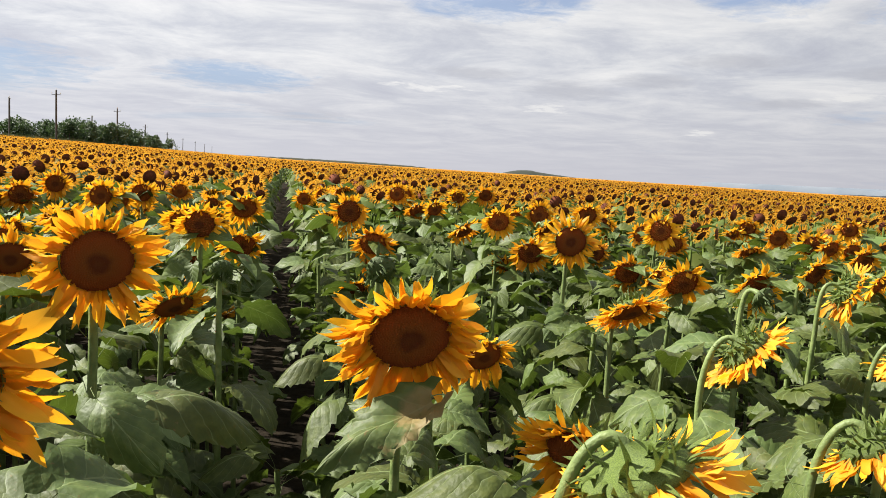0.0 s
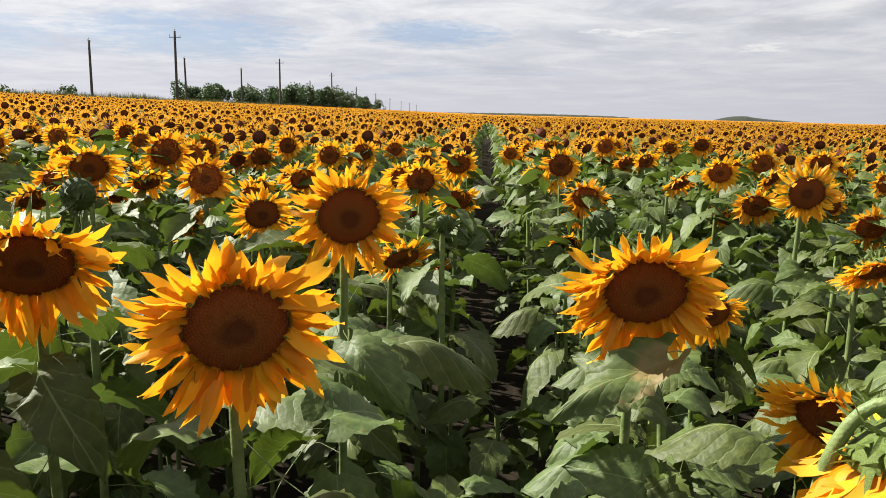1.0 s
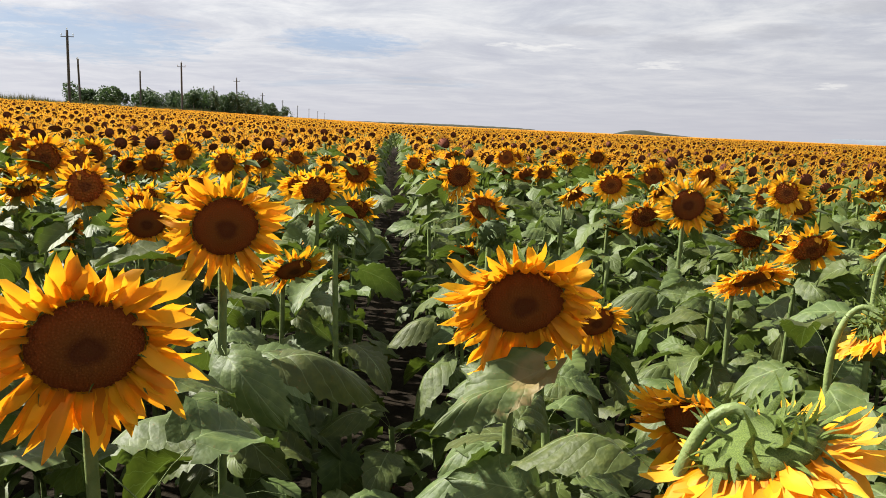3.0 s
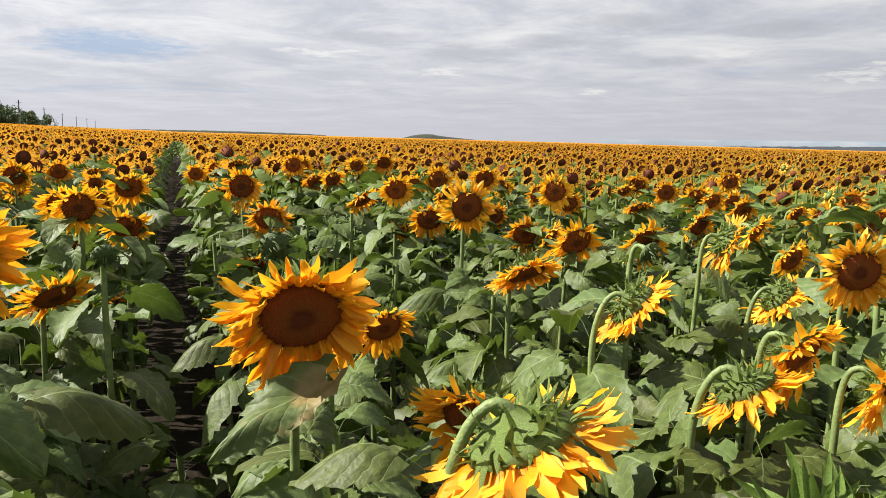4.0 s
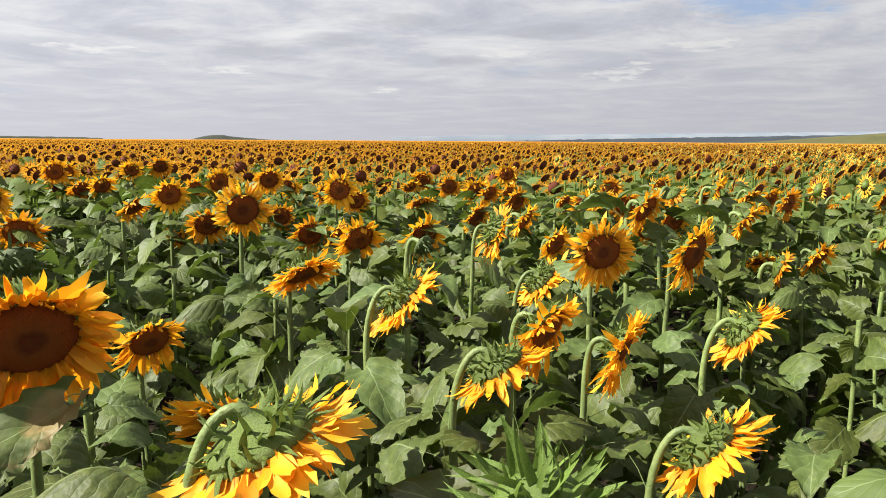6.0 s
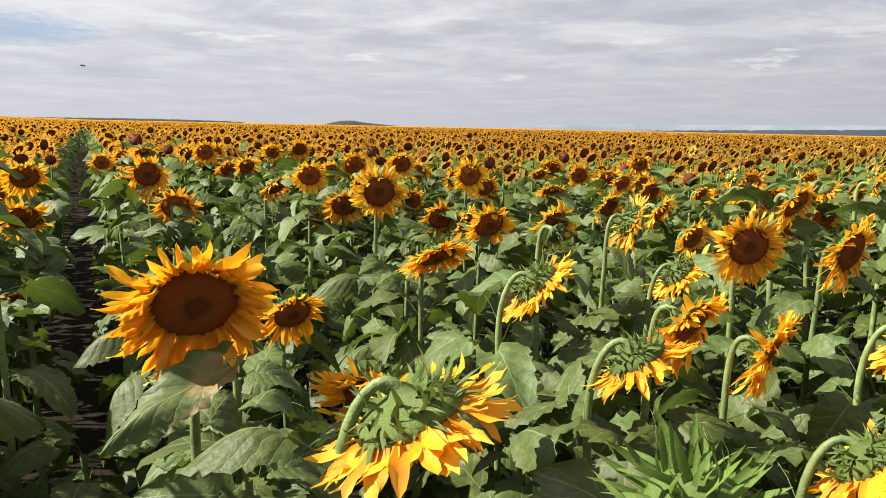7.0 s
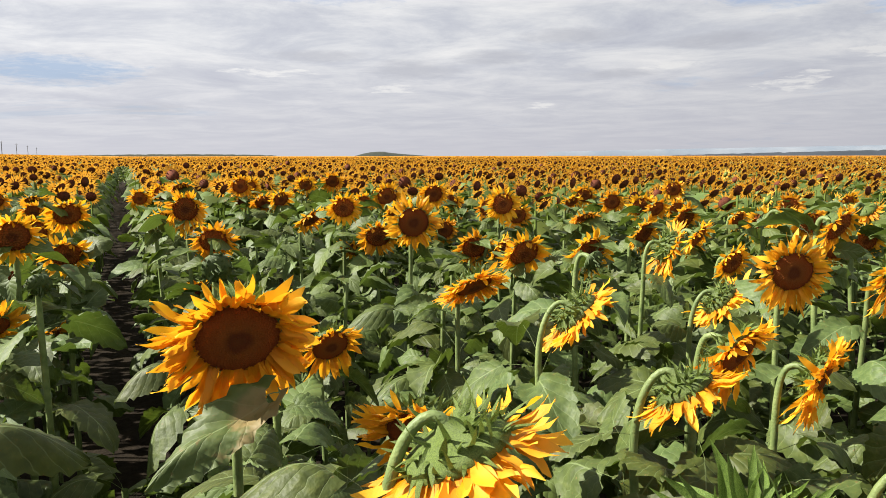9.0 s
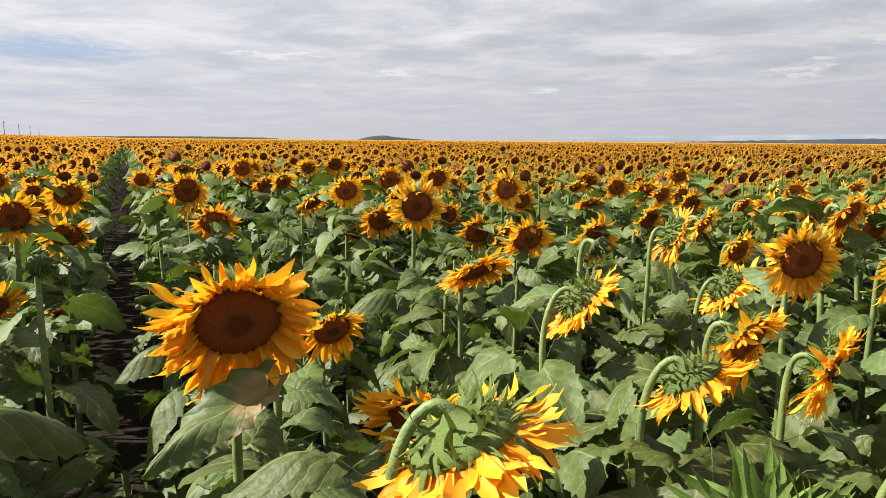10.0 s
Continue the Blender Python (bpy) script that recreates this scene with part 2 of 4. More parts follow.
PETAL = petal_material("petal")
LEAF = leaf_material("leaf", False)
LEAF_ISLE_LIT = leaf_material("leaf_far_lit", True, False)
LEAF_CLUMP_LIT = leaf_material("leaf_clump_lit", True)
DISC = disc_material("disc")
DRY_LEAF = leaf_material("withered_leaf", False, True, True)
STEM = plain("stem", [(0.3, (0.085, 0.125, 0.036)), (0.7, (0.18, 0.225, 0.075))], 30.0, 0.55, 0.5)
BUD_GREEN = plain("bud_green", [(0.3, (0.06, 0.11, 0.018)), (0.7, (0.17, 0.25, 0.045))], 40.0, 0.5, 0.4, thin=0.25)
# darker copy of the bud green, with backlit shade put into the colour
BUD_SHADED = plain("bud_shaded", [(0.3, (0.028, 0.048, 0.012)), (0.7, (0.085, 0.120, 0.030))], 40.0, 0.55, 0.4, thin=0.15)
BRACT = plain("bract", [(0.3, (0.05, 0.08, 0.014)), (0.7, (0.15, 0.205, 0.038))], 40.0, 0.5, 0.4, thin=0.25)
POLE = plain("tarred_wood", [(0.3, (0.035, 0.030, 0.027)), (0.7, (0.075, 0.066, 0.058))], 4.0, 0.85, 0.6, 0.01)
CERAMIC = plain("porcelain", [(0.3, (0.5, 0.5, 0.48)), (0.7, (0.62, 0.62, 0.6))], 20.0, 0.25, 0.05)
BARK = plain("bark", [(0.3, (0.05, 0.04, 0.03)), (0.7, (0.11, 0.09, 0.065))], 8.0, 0.9, 0.8, 0.02)
BUSH_LEAF = plain("bush_leaf", [(0.3, (0.024, 0.048, 0.014)), (0.7, (0.055, 0.092, 0.026))], 1.2, 0.6, 0.2, island=True, thin=0.25)
GRASS = plain("dry_grass", [(0.3, (0.055, 0.065, 0.020)), (0.7, (0.135, 0.125, 0.045))], 0.5, 0.8, 0.3, island=True, thin=0.2)


# ---- mesh tools ----
def mesh_from(name, verts, faces, mats, slots=None, uvs=None, smooth=True):
    me = bpy.data.meshes.new(name)
    me.from_pydata([tuple(v) for v in verts], [], faces)
    for m in mats:
        me.materials.append(m)
    if slots is not None:
        me.polygons.foreach_set("material_index", slots)
    if smooth:
        me.polygons.foreach_set("use_smooth", [True] * len(faces))
    if uvs is not None:
        layer = me.uv_layers.new(name="UVMap")
        flat = []
        for lp in me.loops:
            flat.extend(uvs[lp.vertex_index])
        layer.data.foreach_set("uv", flat)
    me.update()
    return me


def part(name, me, parent, m=None, label=""):
    ob = new(name, me)
    ob.parent = parent
    if m is not None:
        ob.matrix_basis = m
    return tagged(ob, label)


class Build:
    """Gathers vertices, faces, slots and uv of one mesh."""

    def __init__(self):
        self.v, self.f, self.s, self.uv = [], [], [], []

    def grid(self, rows, cols, fn, slot=0):
        """fn(i, j) gives a place and a uv."""
        o = len(self.v)
        for i in range(rows):
            for j in range(cols):
                p, uv = fn(i, j)
                self.v.append(p)
                self.uv.append(uv)
        for i in range(rows - 1):
            for j in range(cols - 1):
                a = o + i * cols + j
                self.f.append((a, a + 1, a + cols + 1, a + cols))
                self.s.append(slot)

    def tube(self, pts, radii, sides=7, slot=0, cap=True):
        o = len(self.v)
        pts = [Vector(p) for p in pts]
        side = None
        for i, p in enumerate(pts):
            d = (pts[min(i + 1, len(pts) - 1)] - pts[max(i - 1, 0)]).normalized()
            if side is None:
                side = d.orthogonal().normalized()
            side = (side - d * side.dot(d)).normalized()
            up = d.cross(side)
            for k in range(sides):
                a = 2 * math.pi * k / sides
                self.v.append(p + (side * math.cos(a) + up * math.sin(a)) * radii[i])
                self.uv.append((k / sides, i / max(len(pts) - 1, 1)))
        for i in range(len(pts) - 1):
            for k in range(sides):
                a, b = o + i * sides + k, o + i * sides + (k + 1) % sides
                self.f.append((a, b, b + sides, a + sides))
                self.s.append(slot)
        if cap:
            e = o + (len(pts) - 1) * sides
            self.f.append(tuple(range(e, e + sides)))
            self.s.append(slot)

    def mesh(self, name, mats, smooth=True):
        return mesh_from(name, self.v, self.f, mats, self.s, self.uv, smooth)


# ---- parts of a sunflower ----
def leaf_shape(b, rows, cols, length, width, bend, fold, ripple, petiole, seed, slot=0):
    """A heart-shaped toothed blade on a petiole, from the stem outwards along +y."""
    r = random.Random(seed)
    rise = petiole * r.uniform(0.15, 0.6)
    skew, twist = r.uniform(-0.08, 0.08), r.uniform(-0.35, 0.35)
    ph = r.uniform(0, 6)

    def at(i, j):
        v = i / (rows - 1)
        u = 2 * j / (cols - 1) - 1
        w = 1.62 * (v + 0.015) ** 0.42 * (1 - v) ** 0.72 * width * 0.62
        edge = abs(u) > 0.99
        if edge and 0 < i < rows - 1:
            w *= 1.06 if i % 2 else 0.93
        a = abs(u)
        x = u * w + skew * v * length
        y = petiole + length * (v - 0.16 * a * a * (1 - v) ** 3)
        z = rise - bend * length * v * v - fold * w * a ** 1.6
        z += ripple * a * math.sin(5.5 * (v - 0.33 * a) * math.pi * 2 + ph + (0.8 if u > 0 else 0)) * length
        z += 0.05 * length * math.sin(3.4 * v + 2.2 * u + ph) + 0.03 * length * math.sin(6.0 * v - 4.0 * u + 2 * ph)
        z += twist * u * w * v
        return (x, y, z), ((u + 1) / 2, v)

    b.grid(rows, cols, at, slot)
    if petiole > 0:
        b.tube([(0, 0, 0), (0, petiole * 0.55, rise * 0.75), (0, petiole * 1.05, rise)], [0.006, 0.0045, 0.0035], 5, slot + 1, False)


def leaf_meshes(count, rows, cols, tag, base):
    made = []
    for k in range(count):
        r = random.Random(base + k)
        b = Build()
        leaf_shape(b, rows, cols, r.uniform(0.92, 1.1), r.uniform(0.8, 1.05), r.uniform(0.15, 1.0), r.uniform(-0.65, 0.55), r.uniform(0.018, 0.048), r.uniform(0.45, 0.85), base + k)
        for i, v in enumerate(b.v):
            b.v[i] = Vector(v)
        made.append(b.mesh("leaf_" + tag, [LEAF, STEM]))
    return made


HERO_LEAVES = leaf_meshes(14, 17, 9, "near", 100)
MID_LEAVES = leaf_meshes(12, 9, 5, "mid", 300)


def petal_grid(b, rows, cols, length, width, curl, cup, seed, slot=0, m=None):
    r = random.Random(seed)
    sway, tw = r.uniform(-0.22, 0.22), r.uniform(-1.0, 1.0)

    def at(i, j):
        v = i / (rows - 1)
        u = 2 * j / (cols - 1) - 1
        w = width * 0.58 * (0.7 + 0.3 * min(1.0, v * 2.6)) * (1.0 - max(0.0, (v - 0.45) / 0.55) ** 2.8)
        x = u * w + sway * v * v * length
        y = v * length
        z = -curl * length * v * v + cup * w * (abs(u) ** 1.5) + tw * u * w * v + 0.045 * length * math.sin(8 * v + seed) + 0.03 * length * u * math.sin(11 * v + 2 * seed)
        p = Vector((x, y, z))
        return (m @ p if m else p), ((u + 1) / 2, v)

    b.grid(rows, cols, at, slot)


def petal_meshes():
    made = []
    for k in range(24):
        r = random.Random(500 + k)
        b = Build()
        petal_grid(b, 7, 4, r.uniform(0.85, 1.15), r.uniform(0.17, 0.235), r.uniform(-0.2, 0.5), r.uniform(-0.7, 0.9), 500 + k)
        made.append(b.mesh("petal", [PETAL]))
    return made


PETALS = petal_meshes()


def dome(r):
    return 0.20 * (1 - r * r) - 0.05 * math.exp(-(r / 0.34) ** 2)


def disc_mesh(florets, rings, sides, name):
    b = Build()
    b.grid(rings + 1, sides + 1, lambda i, j: (
        ((i / rings) * math.cos(2 * math.pi * j / sides), (i / rings) * math.sin(2 * math.pi * j / sides), dome(i / rings)), (i / rings, 0.5)))
    for k in range(florets):
        rr = math.sqrt((k + 0.5) / florets)
        a = k * 2.399963
        c, s = math.cos(a), math.sin(a)
        size = 0.9 / math.sqrt(florets)
        h = size * (0.55 + 0.4 * min(1.0, rr / 0.5) + 0.25 * math.sin(k * 7.3))
        base = Vector((rr * c, rr * s, dome(rr)))
        o = len(b.v)
        for q in range(4):
            qa = a + math.pi / 4 + q * math.pi / 2
            b.v.append(base + Vector((math.cos(qa) * size, math.sin(qa) * size, -0.01)))
            b.uv.append((min(rr, 1), 0.5))
        b.v.append(base + Vector((0, 0, h)))
        b.uv.append((min(rr * 0.97, 1), 0.5))
        for q in range(4):
            b.f.append((o + q, o + (q + 1) % 4, o + 4))
            b.s.append(0)
    return b.mesh(name, [DISC], smooth=False)


HERO_DISC = disc_mesh(620, 6, 26, "disc_near")
MID_DISC = disc_mesh(90, 3, 14, "disc_mid")


def receptacle_mesh(sides, name):
    b = Build()
    prof = [(1.03, 0.02), (1.10, -0.10), (0.98, -0.30), (0.62, -0.48), (0.26, -0.58), (0.16, -0.72)]
    b.grid(len(prof), sides + 1, lambda i, j: (
        (prof[i][0] * math.cos(2 * math.pi * j / sides), prof[i][0] * math.sin(2 * math.pi * j / sides), prof[i][1]), (0.5, 0.5)))
    return b.mesh(name, [BRACT])


HERO_BACK, MID_BACK = receptacle_mesh(22, "head_back_near"), receptacle_mesh(12, "head_back_mid")


def bract_into(b, m, length, width, curl, slot=0, rows=5):
    def at(i, j):
        v, u = i / (rows - 1), j - 1
        w = width * (1 - v) ** 0.8 * (0.7 + 0.6 * v) * 0.5
        return m @ Vector((u * w, v * length, curl * v * v * length + (0.25 * w if u else 0))), (j / 2, v)

    b.grid(rows, 3, at, slot)


def bracts_mesh(n, seed, name, out=0.6):
    r = random.Random(seed)
    b = Build()
    for k in range(n):
        a = k * 2.399963 + r.uniform(-0.1, 0.1)
        ring = k % 3
        rad, z = (1.04, 0.85, 0.55)[ring], (-0.14, -0.36, -0.50)[ring]
        tilt = r.uniform(-75, 15) + 10 * ring
        m = Matrix.Rotation(a, 4, "Z") @ Matrix.Translation((0, rad, z)) @ Matrix.Rotation(radians(tilt), 4, "X")
        bract_into(b, m @ Matrix.Rotation(r.gauss(0, 0.35), 4, "Z") @ Matrix.Rotation(r.gauss(0, 0.5), 4, "Y"), r.uniform(0.35, 0.8) * out / 0.6, r.uniform(0.15, 0.27), r.uniform(-1.1, 1.1))
    return b.mesh(name, [BRACT])


HERO_BRACTS = [bracts_mesh(100, 700 + k, "bracts_near") for k in range(3)]
MID_BRACTS = bracts_mesh(16, 720, "bracts_mid")


def ray_ring(n, seed, name):
    """A whole ring of petals, for heads farther off."""
    r = random.Random(seed)
    b = Build()
    for k in range(n):
        a = 2 * math.pi * k / n + r.uniform(-0.09, 0.09)
        fold = 95 if math.cos(a) > 0.2 and r.random() < 0.16 else 0
        m = Matrix.Rotation(a, 4, "Z") @ Matrix.Translation((0, 0.95, -0.03)) @ Matrix.Rotation(radians(fold + r.gauss(6, 18) + (-8, 10)[k % 2] + 16 * max(0.0, math.cos(a)) + 14 * max(0.0, -math.cos(a))), 4, "X") @ Matrix.Rotation(r.uniform(-0.6, 0.6), 4, "Y") @ Matrix.Rotation(r.gauss(0.0, 0.12) + 0.2 * math.sin(a), 4, "Z")
        petal_grid(b, 4, 3, r.uniform(0.7, 1.08) * (1 - 0.14 * math.cos(a)) * (0.6 if fold else 1.0), r.uniform(0.19, 0.27), r.uniform(-0.3, 0.45), r.uniform(-0.2, 0.5), seed * 50 + k, 0, m)
    return b.mesh(name, [PETAL])


MID_RAYS = [ray_ring(52, 800 + k, "petal_ring") for k in range(9)]


def head_turn(phi, tau, roll=0.0):
    """Turns +z to where the head faces: phi from -y towards +x, tau downwards."""
    p, t = radians(phi), radians(tau)
    nrm = Vector((math.sin(p) * math.cos(t), -math.cos(p) * math.cos(t), -math.sin(t)))
    x = Vector((math.cos(p), math.sin(p), 0))
    y = nrm.cross(x)
    return Matrix((x, y, nrm)).transposed().to_4x4() @ Matrix.Rotation(roll, 4, "Z")


def stem_path(base, neck, nrm, r):
    """Up from the ground, over the crook and into the back of the head."""
    flat = Vector((nrm.x, nrm.y, 0))
    droop = max(0.0, -nrm.z)
    back = 0.04 + 0.06 * droop
    if droop > 0.6:
        flat, back = flat.normalized(), 0.07
    low = neck - flat * back + Vector((0, 0, -0.18 + 0.04 * droop))
    c1 = low + Vector((0, 0, 0.13 if droop > 0.6 else 0.12 + 0.05 * droop))
    c2 = neck - nrm * (0.035 if droop > 0.6 else 0.04 + 0.035 * droop)
    pts = []
    for k in range(7):
        s = k / 6
        p = base.lerp(low, s)
        p += Vector((math.sin(s * 3.1 + r) * 0.012, math.cos(s * 2.7 + r) * 0.012 - 0.012 * math.cos(r), 0)) * (1 - s) * 2 * s
        pts.append(p)
    for k in range(1, 10):
        s = k / 9
        pts.append(low * (1 - s) ** 3 + c1 * 3 * s * (1 - s) ** 2 + c2 * 3 * s * s * (1 - s) + neck * s ** 3)
    return pts


def stem_mesh(pts, thick, sides):
    b = Build()
    n = len(pts)
    radii = [thick * (1.15 - 0.5 * i / (n - 1)) for i in range(n)]
    radii[-1] *= 1.5
    radii[-2] *= 1.15
    b.tube(pts, radii, sides, 0, False)
    return b.mesh("stem", [STEM])


def ground_z(x, y):
    rise = min(max(-8.0 - x, 0.0), 52.0)
    return -0.022 * x + 0.011 * (math.sqrt(x * x + 9.0) - 3.0) + 0.005 * rise


hero_spots = []


def across(p, mid, nrm, rad):
    d = p - mid
    depth = d.dot(nrm)
    return depth > -0.5 * rad and (d - depth * nrm).length < 1.75 * rad


def add_leaves(root, pts, count, meshes, r, size, low=0.34, top_up=0.09, face=None):
    """Leaves up the stem, each turned on from the one below."""
    lens = [0.0]
    for a, b in zip(pts, pts[1:]):
        lens.append(lens[-1] + (b - a).length)
    turn = r.uniform(0, 6.28)
    top = (lens[6] + top_up) / lens[-1]
    for k in range(count):
        f = k / max(count - 1, 1)
        s = low + (top - low) * f ** 0.75
        want = s * lens[-1]
        i = max(j for j in range(len(lens)) if lens[j] <= want)
        i = min(i, len(pts) - 2)
        p = pts[i].lerp(pts[i + 1], (want - lens[i]) / max(lens[i + 1] - lens[i], 1e-6))
        turn += 2.399963 + r.uniform(-0.35, 0.35)
        sz = size * (1.12 - 0.36 * f ** 2.5) * r.uniform(0.8, 1.15)
        hang = Matrix.Rotation(radians(r.gauss(-1, 18) + 13 * f), 4, "X") @ Matrix.Rotation(radians(r.gauss(0, 26)), 4, "Y") @ Matrix.Diagonal((sz, sz, sz, 1))
        m = Matrix.Translation(p) @ Matrix.Rotation(turn, 4, "Z") @ hang
        # no blade grows through or across the open face
        for step in range(1, 6):
            if not face or not any(across(m @ Vector((u, v, 0.1)), *face) for u in (-0.35, 0.0, 0.35) for v in (0.3, 0.65, 1.0, 1.2)):
                break
            m = Matrix.Translation(p) @ Matrix.Rotation(turn + 1.1 * step, 4, "Z") @ hang
        part("leaf", r.choice(meshes), root, m)


def add_small_leaves(root, pts, count, r, size, low, high):
    """The many small leaves between the broad ones, of one mesh."""
    b = Build()
    turn = r.uniform(0, 6.28)
    for k in range(count):
        s = (low + (high - low) * (k + r.random()) / count) * (len(pts) - 1)
        i = min(int(s), len(pts) - 2)
        p = pts[i].lerp(pts[i + 1], s - i)
        turn += 2.399963 + r.uniform(-0.5, 0.5)
        sz = size * r.uniform(0.7, 1.25)
        o = len(b.v)
        leaf_shape(b, 8, 5, 1.0, r.uniform(0.75, 1.0), r.uniform(0.2, 1.0), r.uniform(-0.6, 0.5), r.uniform(0.02, 0.05), r.uniform(0.4, 1.1), r.randrange(10 ** 6))
        m = Matrix.Translation(p) @ Matrix.Rotation(turn, 4, "Z") @ Matrix.Rotation(radians(r.gauss(6, 22)), 4, "X") @ Matrix.Rotation(radians(r.gauss(0, 28)), 4, "Y") @ Matrix.Diagonal((sz, sz, sz, 1))
        for q in range(o, len(b.v)):
            b.v[q] = m @ Vector(b.v[q])
    tagged(part("small_leaves", b.mesh("small_leaves", [LEAF_CLUMP_LIT, STEM]), root, None, "small leaves along the stem"), kind="stuff")


def hero(x, y, z, rad, phi, tau, leaves=19, petals=70, seed=None, flop=0.05, label="", leaf_size=0.148, fine=True, cup=0.0, hang=0.0, low=0.34, top=0.03):
    """A sunflower near the camera, with every petal and leaf apart; x, y, z is the middle of its disc."""
    seed = len(hero_spots) + 1 if seed is None else seed
    r = random.Random(9000 + seed)
    turn = head_turn(phi, tau)
    nrm = turn.to_3x3() @ Vector((0, 0, 1))
    c = Vector((x, y, z))
    neck = c - nrm * rad * 0.66
    bx = x - nrm.x * 0.12 + r.uniform(-0.03, 0.03)
    by = y - nrm.y * 0.12 + r.uniform(-0.03, 0.03)
    base = Vector((bx, by, ground_z(bx, by) - 0.02))
    hero_spots.append((bx, by))
    kind = 2 if tau > 44 else 1 if tau > 24 else 0
    words = label or ("yellow sunflower with dark brown disc, " + ("hanging on a crooked neck" if kind == 2 else "nodding over broad leaves" if kind == 1 else "wide open and upright"))
    root = tagged(new("sunflower"), words, "sunflower", "sunflowers near the path")
    root.location = base
    pts = [p - base for p in stem_path(base, neck, nrm, r.uniform(0, 6))]
    part("stem", stem_mesh(pts, 0.0068 + 0.036 * rad, 9), root)
    hm = Matrix.Translation(c - base) @ turn
    head = part("flower_head", HERO_BACK, root, hm @ Matrix.Diagonal((rad, rad, rad, 1)))
    if not fine:
        part("disc", MID_DISC, head, None, "dark brown seed disc")
        tagged(part("petal_ring", r.choice(MID_RAYS), head, Matrix.Rotation(r.uniform(-0.4, 0.4), 4, "Z"), "ring of yellow petals"), kind="stuff")
        tagged(part("calyx", MID_BRACTS, head, Matrix.Rotation(r.uniform(0, 6), 4, "Z"), "pointed green bracts"), kind="stuff")
        add_leaves(root, pts, 10, MID_LEAVES, r, leaf_size, 0.46)
        add_small_leaves(root, pts, 13, r, 0.105, 0.24, 0.52)
        return root
    # the ring sags: short petals fold forward on top, long ones hang below
    nods = 10 < tau < 46
    part("disc", HERO_DISC, head, Matrix.Rotation(r.uniform(0, 6), 4, "Z"), "dark brown seed disc")
    tagged(part("calyx", r.choice(HERO_BRACTS), head, Matrix.Translation((0, 0, -0.10 if nods else -0.04)) @ Matrix.Rotation(r.uniform(0, 6), 4, "Z") @ Matrix.Diagonal((0.86, 0.86, 1, 1) if nods else (0.9, 0.9, 0.95, 1)), "pointed green bracts"), kind="stuff")
    down = turn.to_3x3().transposed() @ Vector((0, 0, -1))
    for k in range(petals):
        a = 2 * math.pi * k / petals + r.uniform(-0.07, 0.07)
        up = math.cos(a)
        s = r.uniform(0.9, 1.25) * (1.0, 0.96, 0.8)[k % 3]
        if hang:
            # the petals of a hanging head droop from its rim
            out = Vector((-math.sin(a), up, 0))
            d = (out + down * r.uniform(0.35, 1.15) * hang + Vector((r.gauss(0, 0.13), r.gauss(0, 0.13), r.gauss(0, 0.1)))).normalized()
            x = d.cross(Vector((0, 0, 1)) - out * 0.3 + Vector((r.gauss(0, 0.25), r.gauss(0, 0.25), 0))).normalized()
            m = Matrix((x, d, x.cross(d))).transposed().to_4x4()
            m = Matrix.Translation(out * 0.97 + Vector((0, 0, -0.1 + 0.05 * (k % 3)))) @ m @ Matrix.Diagonal((s * 1.1, s * 1.05, s, 1))
            part("petal", r.choice(PETALS), head, m)
            continue
        short = 1.0
        lean = r.gauss(0, 9) + (-11, -1, 9)[k % 3]
        if up > 0.3 and r.random() < flop:
            lean = r.uniform(95, 130)
            short = 0.5
        elif up < 0:
            lean -= (0.7 if nods else 0.15) * tau * up
        if nods and lean < 90:
            lean += (46 if tau > 25 else 20) * max(0.0, up)
            short *= 1.0 - 0.12 * max(0.0, up) + 0.26 * max(0.0, -up)
        lean += cup
        s *= 1.0 + 0.0055 * tau * max(0.0, -up) - 0.002 * min(tau, 40) * max(0.0, up)
        m = Matrix.Rotation(a, 4, "Z") @ Matrix.Translation((0, 0.96, -0.09 + 0.04 * (k % 3))) @ Matrix.Rotation(radians(lean), 4, "X") @ Matrix.Rotation(r.gauss(0, 0.3), 4, "Y") @ Matrix.Rotation(r.gauss(0, 0.14) + ((0.42 if tau > 25 else 0.22) if nods else 0.0) * math.sin(a), 4, "Z") @ Matrix.Diagonal((s * 0.98, s * short, s, 1))
        part("petal", r.choice(PETALS), head, m)
    add_leaves(root, pts, leaves, HERO_LEAVES, r, leaf_size, low, top, (c - base, nrm, rad))
    return root


def stem_leaf(root, at, turn, tilt, size, roll=0.0):
    """One broad leaf set on a stem at a given place."""
    m = Matrix.Translation(Vector(at) - root.location) @ Matrix.Rotation(radians(turn), 4, "Z") @ Matrix.Rotation(radians(tilt), 4, "X") @ Matrix.Rotation(radians(roll), 4, "Y") @ Matrix.Diagonal((size, size, size, 1))
    part("leaf", HERO_LEAVES[abs(turn) % len(HERO_LEAVES)], root, m)


def dry_leaf(root, at, turn, tilt, size, roll=0.0):
    """One withered leaf, tan at its edge, hanging below a head."""
    b = Build()
    leaf_shape(b, 23, 11, 1.0, 0.46, 0.22, 0.1, 0.034, 0.15, 77)
    m = Matrix.Translation(Vector(at) - root.location) @ Matrix.Rotation(radians(turn), 4, "Z") @ Matrix.Rotation(radians(tilt), 4, "X") @ Matrix.Rotation(radians(roll), 4, "Y") @ Matrix.Diagonal((size, size, size, 1))
    part("leaf", b.mesh("leaf_dry", [DRY_LEAF, STEM]), root, m, "withered tan leaf")


